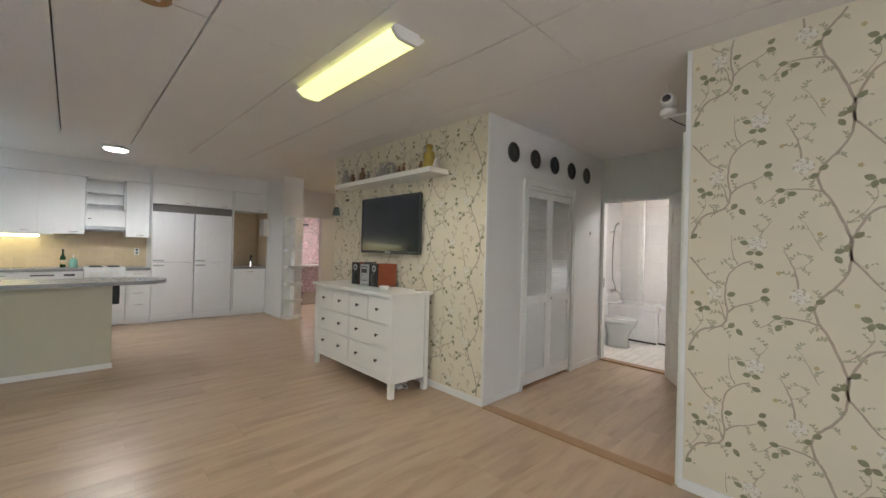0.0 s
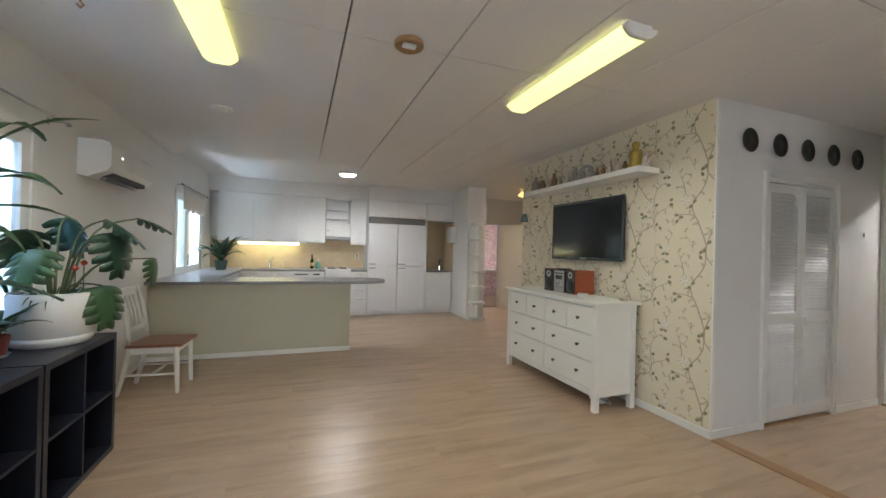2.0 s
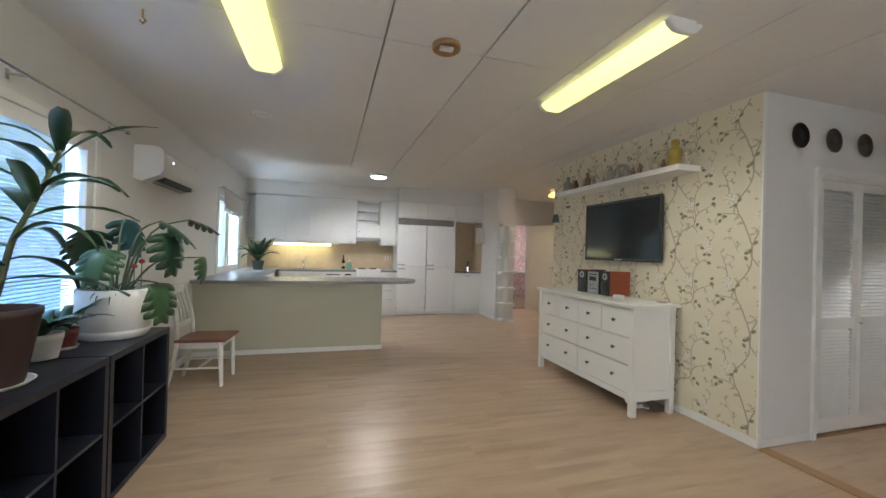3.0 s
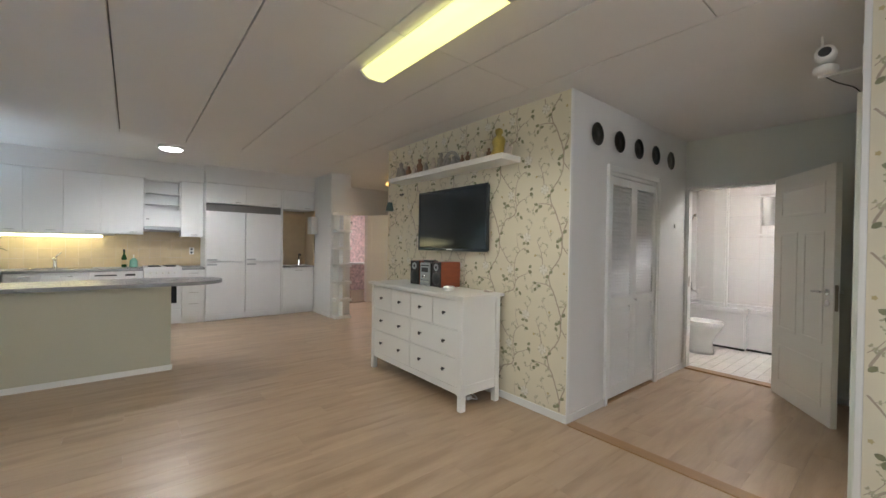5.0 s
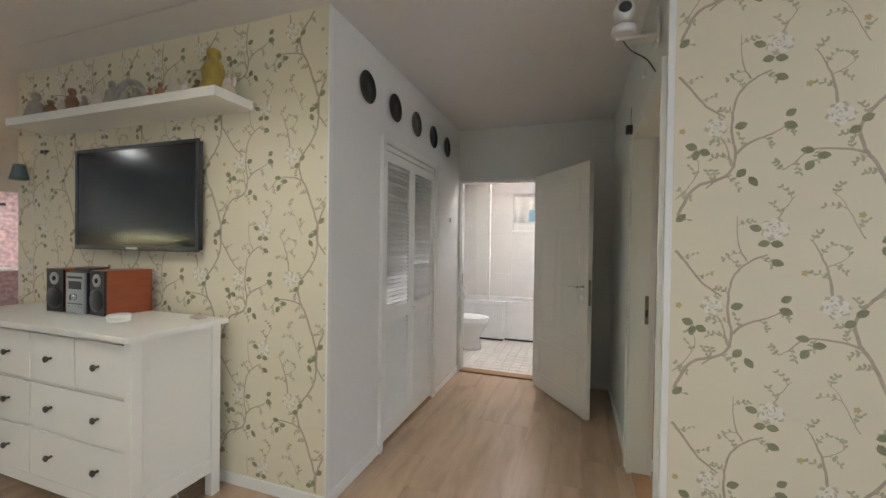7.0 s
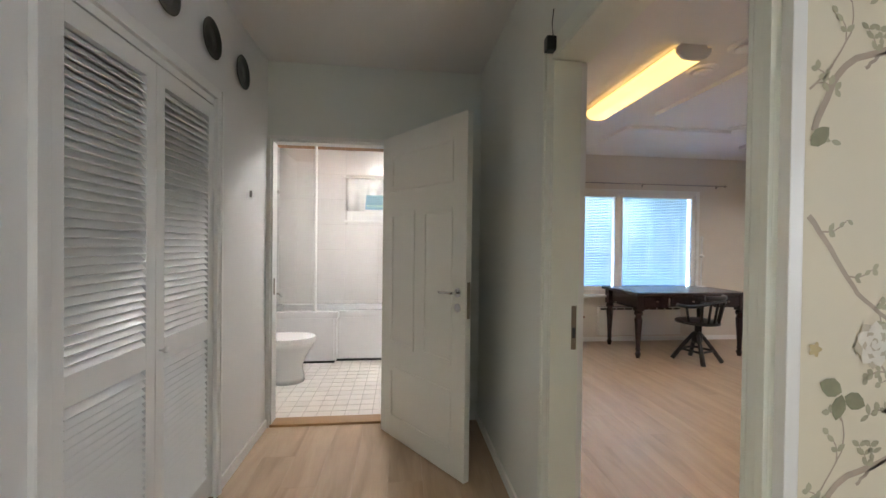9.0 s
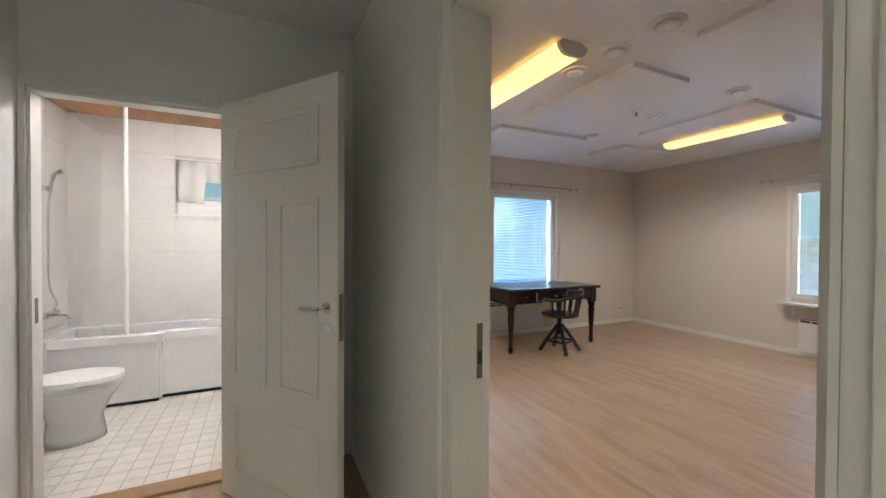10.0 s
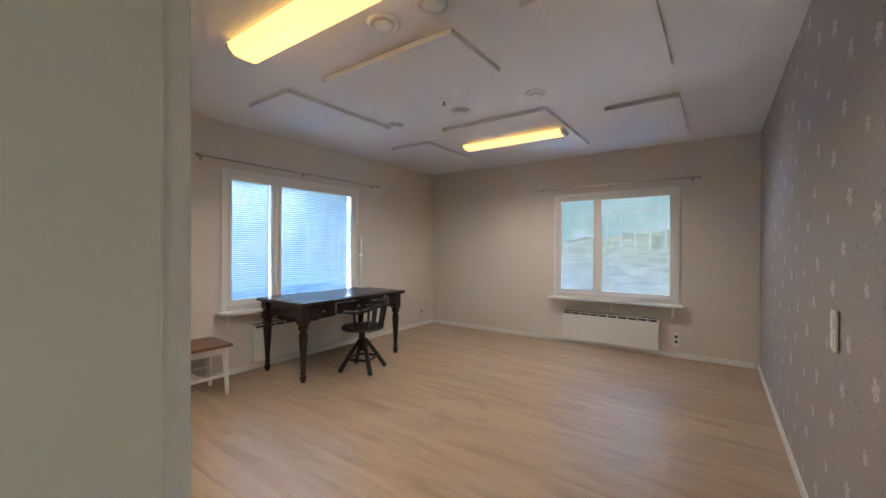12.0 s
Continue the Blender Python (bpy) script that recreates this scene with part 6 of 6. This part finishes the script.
d = thing("writing_desk", pose(6.40, -2.90, 0), "dark mahogany writing desk with turned legs", "desk")
for x in (0.09, 0.72):
    for y in (0.075, 1.40):
        turned_leg((x, y), 0.56, 0.038, d)
        part("leg_block", B((x - 0.045, x + 0.045, y - 0.045, y + 0.045, 0.56, 0.745), bevel=0.004), MAHOG, d)
part("top", B((0, 0.80, 0, 1.48, 0.746, 0.782), bevel=0.008), MAHOG, d)
part("leather", B((0.09, 0.71, 0.09, 1.39, 0.7825, 0.7835)), LEATHER, d, "dark leather writing surface")
part("apron", B((0.06, 0.08, 0.12, 0.44, 0.60, 0.745), (0.06, 0.08, 1.04, 1.36, 0.60, 0.745), (0.70, 0.72, 0.12, 1.36, 0.62, 0.745), (0.12, 0.69, 0.06, 0.08, 0.60, 0.745), (0.12, 0.69, 1.395, 1.415, 0.60, 0.745)), MAHOG, d)
for y0, y1 in ((0.13, 0.43), (0.46, 1.02), (1.05, 1.35)):
    dr = part("drawer", B((0.045, 0.06, y0, y1, 0.62, 0.73), bevel=0.004), MAHOG, d)
    part("knob", lathe(bmesh.new(), [(0.008, 0), (0.014, 0.014), (0.001, 0.02)], (0.045, (y0 + y1) / 2, 0.675), 14, Matrix.Rotation(radians(-90), 4, "Y")), BRASSY, dr)
part("shelf_slide", B((0.05, 0.5, 1.25, 1.46, 0.592, 0.5998)), MAHOG, d)

d = thing("swivel_chair", pose(6.30, -2.10, 0, 0, 0, 20), "black wooden swivel armchair on a splayed base", "chair")
part("seat", lathe(bmesh.new(), [(0.19, 0.445), (0.222, 0.452), (0.228, 0.468), (0.215, 0.482), (0.1, 0.474), (0.002, 0.472)], n=28), DARKCHAIR, d)
part("screw", rod(bmesh.new(), (0, 0, 0.25), (0, 0, 0.445), 0.022, 0.026), DARKCHAIR, d)
part("hub", lathe(bmesh.new(), [(0.04, 0.22), (0.055, 0.24), (0.055, 0.33), (0.035, 0.35)], n=16), DARKCHAIR, d)
for k in range(4):
    a = math.pi / 4 + k * math.pi / 2
    part("leg", tube(bmesh.new(), [(0.035 * math.cos(a), 0.035 * math.sin(a), 0.33), (0.15 * math.cos(a), 0.15 * math.sin(a), 0.17), (0.25 * math.cos(a), 0.25 * math.sin(a), 0.018)], (0.020, 0.026), 6), DARKCHAIR, d)
    a2 = a + math.pi / 2
    part("stretcher", rod(bmesh.new(), (0.17 * math.cos(a), 0.17 * math.sin(a), 0.14), (0.17 * math.cos(a2), 0.17 * math.sin(a2), 0.14), 0.013), DARKCHAIR, d)
b = bmesh.new()
arc = [(-0.02 - 0.24 * math.sin(t), 0.24 * math.cos(t), 0.655 + 0.08 * max(0, math.sin(t)) ** 2) for t in np.linspace(-0.55, math.pi + 0.55, 25)]
tube(b, arc, 0.019, 8)
part("arm_rail", b, DARKCHAIR, d)
b = bmesh.new()
tube(b, [(-0.02 - 0.235 * math.sin(t), 0.235 * math.cos(t), 0.765) for t in np.linspace(0.75, math.pi - 0.75, 11)], 0.028, 8)
part("crest", b, DARKCHAIR, d)
for t in (0.0, 0.65, 1.0, 1.35, 1.79, 2.14, 2.49, math.pi):
    part("spindle", rod(bmesh.new(), (-0.02 - 0.19 * math.sin(t), 0.19 * math.cos(t), 0.475), (-0.02 - 0.238 * math.sin(t), 0.238 * math.cos(t), 0.66 + 0.075 * math.sin(t) ** 2), 0.012, 0.014, 8), DARKCHAIR, d)

d = thing("candle_lamp", pose(7.08, -2.80, 0.782), "slim white candlestick lamp on the desk", "table lamp")
part("foot", lathe(bmesh.new(), [(0.06, 0), (0.058, 0.012), (0.015, 0.022)], n=24), TRIM, d)
part("stem", rod(bmesh.new(), (0, 0, 0.02), (0, 0, 0.42), 0.009), TRIM, d)
part("drip_tray", lathe(bmesh.new(), [(0.012, 0.40), (0.035, 0.42), (0.012, 0.45)], n=18), TRIM, d)
part("candle", rod(bmesh.new(), (0, 0, 0.45), (0, 0, 0.70), 0.011), TRIM, d)


def heater(m, w, h, label):
    d = thing("heater", m, label, "heater", "office heaters")
    part("body", B((0, w, -0.085, -0.012, 0, h), bevel=0.005), POTWHITE, d)
    part("grille", B((0.01, w - 0.01, -0.078, -0.02, h, h + 0.004)), DARKGAP, d)
    part("front_grille", B((0.015, w - 0.015, -0.0868, -0.0852, h - 0.035, h - 0.008)), DARKGAP, d, "dark air outlet slots")
    for k in range(9):
        u = w * (k + 1) / 10
        part("rib", B((u - 0.006, u + 0.006, -0.0882, -0.0869, h - 0.036, h - 0.007)), POTWHITE, d)
    part("mount", B((0.1, 0.14, -0.0115, -0.0005, 0.05, h - 0.08), (w - 0.14, w - 0.1, -0.0115, -0.0005, 0.05, h - 0.08)), STEEL, d)


heater(pose(4.95, -4.66, 0.065, 0, 0, 180), 1.17, 0.385, "white electric panel heater under the window")
heater(pose(7.29, -1.40, 0.10, 0, 0, -90), 1.2, 0.385, "white electric panel heater behind the desk")


def socket(m, label, n=2):
    d = thing("wall_socket", m, label, "socket")
    part("plate", B((-0.035, 0.035, -0.012, -0.0005, -0.04 * n, 0.04 * n), bevel=0.004), TRIM, d)
    for k in range(n):
        z = (k - (n - 1) / 2) * 0.06
        part("well", rod(bmesh.new(), (0, -0.0122, z), (0, -0.0132, z), 0.019, n=16), DARKMETAL, d)


socket(pose(3.60, -4.66, 0.22, 0, 0, 180), "white double wall socket beside the heater")
socket(pose(7.29, -4.35, 0.24, 0, 0, -90), "white wall socket near the office corner", 1)
d = thing("light_switch", pose(2.8235, -1.35, 1.0, 0, 0, 90), "white double light switch on the grey wallpaper", "switch")
part("plate", B((-0.04, 0.04, -0.01, -0.0005, -0.08, 0.08), bevel=0.004), TRIM, d)
for z in (-0.038, 0.038):
    part("rocker", B((-0.026, 0.026, -0.014, -0.0105, z - 0.03, z + 0.03), bevel=0.003), TRIM, d)

# ---- bathroom ----
d = thing("bathtub", pose(6.50, 1.02, 0), "white acrylic bathtub with stepped front panels", "bathtub")
b = bmesh.new()
box(b, 0.075, 0.592, 0.002, 0.06, 0.44, 0.575, bevel=0.01)
box(b, 0.0, 0.592, 1.70, 1.776, 0.44, 0.575, bevel=0.01)
box(b, 0.52, 0.592, 0.06, 1.70, 0.44, 0.575, bevel=0.01)
box(b, 0.075, 0.15, 0.06, 0.98, 0.50, 0.575, bevel=0.012)
box(b, 0.0, 0.08, 1.02, 1.70, 0.50, 0.575, bevel=0.012)
box(b, 0.0, 0.15, 0.965, 1.035, 0.50, 0.5745, bevel=0.012)
part("rim", b, ACRYLIC, d)
part("basin", B((0.12, 0.53, 0.05, 1.71, 0.14, 0.16), (0.52, 0.53, 0.06, 1.70, 0.16, 0.44)), ACRYLIC, d)
part("front_panel", B((0.085, 0.10, 0.004, 1.0, 0.035, 0.50), bevel=0.004), ACRYLIC, d)
part("front_panel", B((0.012, 0.03, 1.01, 1.774, 0.035, 0.50), bevel=0.004), ACRYLIC, d)
part("step_panel", B((0.012, 0.10, 0.985, 1.009, 0.035, 0.50), bevel=0.004), ACRYLIC, d)
# Dark strips put the shade under the front panels into colour.
part("shadow_gap", B((0.11, 0.13, 0.004, 1.0, 0, 0.14), (0.04, 0.06, 1.01, 1.77, 0, 0.14)), DARKGAP, d)
d = thing("toilet", pose(6.0, 2.79, 0), "white porcelain toilet with a closed lid", "toilet")
b = bmesh.new()
prof = [(0.13, 0.17, 0.0), (0.125, 0.165, 0.05), (0.11, 0.15, 0.15), (0.125, 0.19, 0.25), (0.17, 0.25, 0.34), (0.185, 0.27, 0.395)]
rings = [[b.verts.new((rx * math.cos(2 * math.pi * k / 24), -0.40 + ry * math.sin(2 * math.pi * k / 24) * (1 if math.sin(2 * math.pi * k / 24) < 0 else 0.9), z)) for k in range(24)] for rx, ry, z in prof]
for r0, r1 in zip(rings, rings[1:]):
    for k in range(24):
        b.faces.new((r0[k], r0[(k + 1) % 24], r1[(k + 1) % 24], r1[k])).smooth = True
b.faces.new(rings[0][::-1])
b.faces.new(rings[-1])
part("bowl", b, PORCELAIN, d)
b = bmesh.new()
lo = [b.verts.new((0.19 * math.cos(2 * math.pi * k / 28), -0.40 + 0.28 * math.sin(2 * math.pi * k / 28), 0.398)) for k in range(28)]
hi = [b.verts.new((0.18 * math.cos(2 * math.pi * k / 28), -0.40 + 0.27 * math.sin(2 * math.pi * k / 28), 0.43)) for k in range(28)]
for k in range(28):
    b.faces.new((lo[k], lo[(k + 1) % 28], hi[(k + 1) % 28], hi[k]))
b.faces.new(lo[::-1])
b.faces.new(hi)
part("lid", b, PORCELAIN, d)
part("cistern", B((-0.18, 0.18, -0.17, -0.012, 0.36, 0.78), bevel=0.02), PORCELAIN, d)
part("pedestal_back", B((-0.10, 0.10, -0.25, -0.012, 0, 0.36), bevel=0.02), PORCELAIN, d)
d = thing("shower_screen", pose(6.53, 2.24, 0.576), "clear glass shower screen with a white upright pole", "shower screen")
part("pole", rod(bmesh.new(), (0, 0, 0), (0, 0, 1.893), 0.017, n=14), TRIM, d)
g = part("glass_panel", B((-0.003, 0.003, 0.018, 0.53, 0.01, 1.75)), SHOWERGLASS, d)
g.visible_shadow = False
d = thing("shower_set", pose(6.62, 2.785, 0), "chrome bath mixer with a hand shower and hose", "shower")
part("mixer", B((-0.12, 0.12, -0.07, -0.02, 0.74, 0.79), bevel=0.012), CHROME, d)
part("spout", tube(bmesh.new(), [(0, -0.06, 0.76), (0, -0.14, 0.75), (0, -0.17, 0.71)], 0.013, 8), CHROME, d)
part("holder", B((-0.02, 0.02, -0.05, -0.0, 1.72, 1.76), bevel=0.006), CHROME, d)
part("hand_shower", tube(bmesh.new(), [(0, -0.05, 1.66), (0, -0.06, 1.78), (0.0, -0.08, 1.86), (0, -0.13, 1.88)], (0.012, 0.022), 8), CHROME, d)
part("hose", tube(bmesh.new(), smooth_path([(0, -0.05, 1.66), (-0.04, -0.06, 1.4), (-0.03, -0.06, 1.0), (0.06, -0.07, 0.85), (0.08, -0.05, 0.79)], 6), 0.008, 6), SILVERP, d)
d = thing("bath_curtain", pose(7.09, 1.98, 1.72), "small white valance beside the bathroom window", "curtain")
b = bmesh.new()
rows = [[b.verts.new((-0.03 - 0.01 * math.sin(i * 0.9), -0.72 * i / 40, 0.30 * j + (0.20 if j == 0 and i > 12 else 0) + 0.10 * (j == 1))) for i in range(41)] for j in range(2)]
for i in range(40):
    b.faces.new((rows[0][i], rows[0][i + 1], rows[1][i + 1], rows[1][i])).smooth = True
thicken(part("cloth", b, POTWHITE, d), 0.002)
part("rod", rod(bmesh.new(), (-0.03, 0.1, 0.41), (-0.03, -0.75, 0.41), 0.008), TRIM, d)

# ---- pieces: tiles and floor boards ----
MESHES = {}


def piece(name, sx, sy, sz, material, parent, at, chamfer=0.0015):
    """A shared chamfered block, placed by its corner."""
    key = (round(sx, 4), round(sy, 4), round(sz, 4), material.name)
    if key not in MESHES:
        b = bmesh.new()
        box(b, 0, sx, 0, sy, 0, sz)
        bmesh.ops.bevel(b, geom=list(b.edges), offset=chamfer, segments=1, affect="EDGES")
        me = bpy.data.meshes.new(name)
        b.to_mesh(me)
        b.free()
        me.materials.append(material)
        MESHES[key] = me
    o = new(name, MESHES[key])
    o.parent = parent
    o.location = at


def boards(name, x0, x1, y0, y1, seed, label):
    """Laminate boards that run along x, each one a piece."""
    f = structure(name, B((x0, x1, y0, y1, -0.0098, -0.009)), SUBFLOOR, label)
    rng = random.Random(seed)
    y = y0
    while y < y1 - 0.005:
        w = min(0.192, y1 - y)
        x = x0 - rng.choice((0, 0.32, 0.64, 0.96))
        while x < x1:
            a, e = max(x, x0), min(x + 1.28, x1)
            if e - a > 0.02:
                piece("plank", e - a - 0.0005, w - 0.0005, 0.0088, FLOOR, f, (a, y, -0.0088), 0.0006)
            x += 1.28
        y += w
    return f


boards("floor_living", XW, XT, -2.6, 5.5, 1, "oak laminate living room floor")
boards("floor_kitchen", XW, XT, 5.5, 8.8, 2, "oak laminate kitchen floor")
boards("floor_corridor", XT, 5.6, 4.97, 8.8, 5, "oak laminate corridor floor")
boards("floor_hall", XT, 5.06, 0.61, 2.265, 3, "oak laminate hall floor")
boards("floor_office", 2.805, 7.29, -4.66, 0.61, 4, "oak laminate office floor")

ft = structure("floor_bath", B((5.06, 7.1, 1.0, 2.8, -0.0095, -0.001)), FGROUT, "pale tiled bathroom floor")
for i in range(14):
    for j in range(17):
        piece("tile", 0.1, 0.1, 0.004, FTILE, ft, (5.19 + 0.105 * i, 1.005 + 0.105 * j, -0.001), 0.001)
te = structure("tiles_bath_east", B((7.094, 7.0995, 1.0, 2.8, 0, 1.60), (7.094, 7.0995, 1.98, 2.8, 1.60, 2.47), (7.094, 7.0995, 1.0, 1.24, 1.60, 2.47), (7.094, 7.0995, 1.24, 1.98, 2.08, 2.47)), GROUT, "tiled bathroom wall")
for i in range(5):
    for j in range(8):
        y, z = 2.80 - 0.4 * (i + 1) + 0.0015, 0.31 * j + 0.0015
        y = max(y, 1.002)
        w = min(0.397, 2.80 - 0.4 * i - y - 0.0015)
        if not (y + w > 1.24 and y < 1.98 and z + 0.3 > 1.60 and z < 2.08):
            piece("tile", 0.005, w, min(0.307, 2.469 - z), TILE, te, (7.0895, y, z), 0.001)
piece("tile", 0.005, 0.73, 0.05, TILE, te, (7.0895, 1.245, 1.552), 0.001)
tn = structure("tiles_bath_north", B((5.16, 7.094, 2.794, 2.7995, 0, 2.47)), GROUT, "tiled bathroom wall")
for i in range(5):
    for j in range(8):
        x, z = 7.089 - 0.4 * (i + 1) + 0.0015, 0.31 * j + 0.0015
        x = max(x, 5.162)
        piece("tile", min(0.397, 7.088 - 0.4 * i - x), 0.005, min(0.307, 2.469 - z), TILE, tn, (x, 2.789, z), 0.001)
ts = structure("backsplash", B((XW, 1.085, 8.79, 8.7985, 0.935, 1.55)), GROUT, "beige tiled kitchen backsplash")
for i in range(20):
    for j in range(4):
        piece("tile", 0.1455, 0.006, 0.1455, SPLASH, ts, (XW + 0.147 * i, 8.784, 0.9365 + 0.147 * j), 0.001)
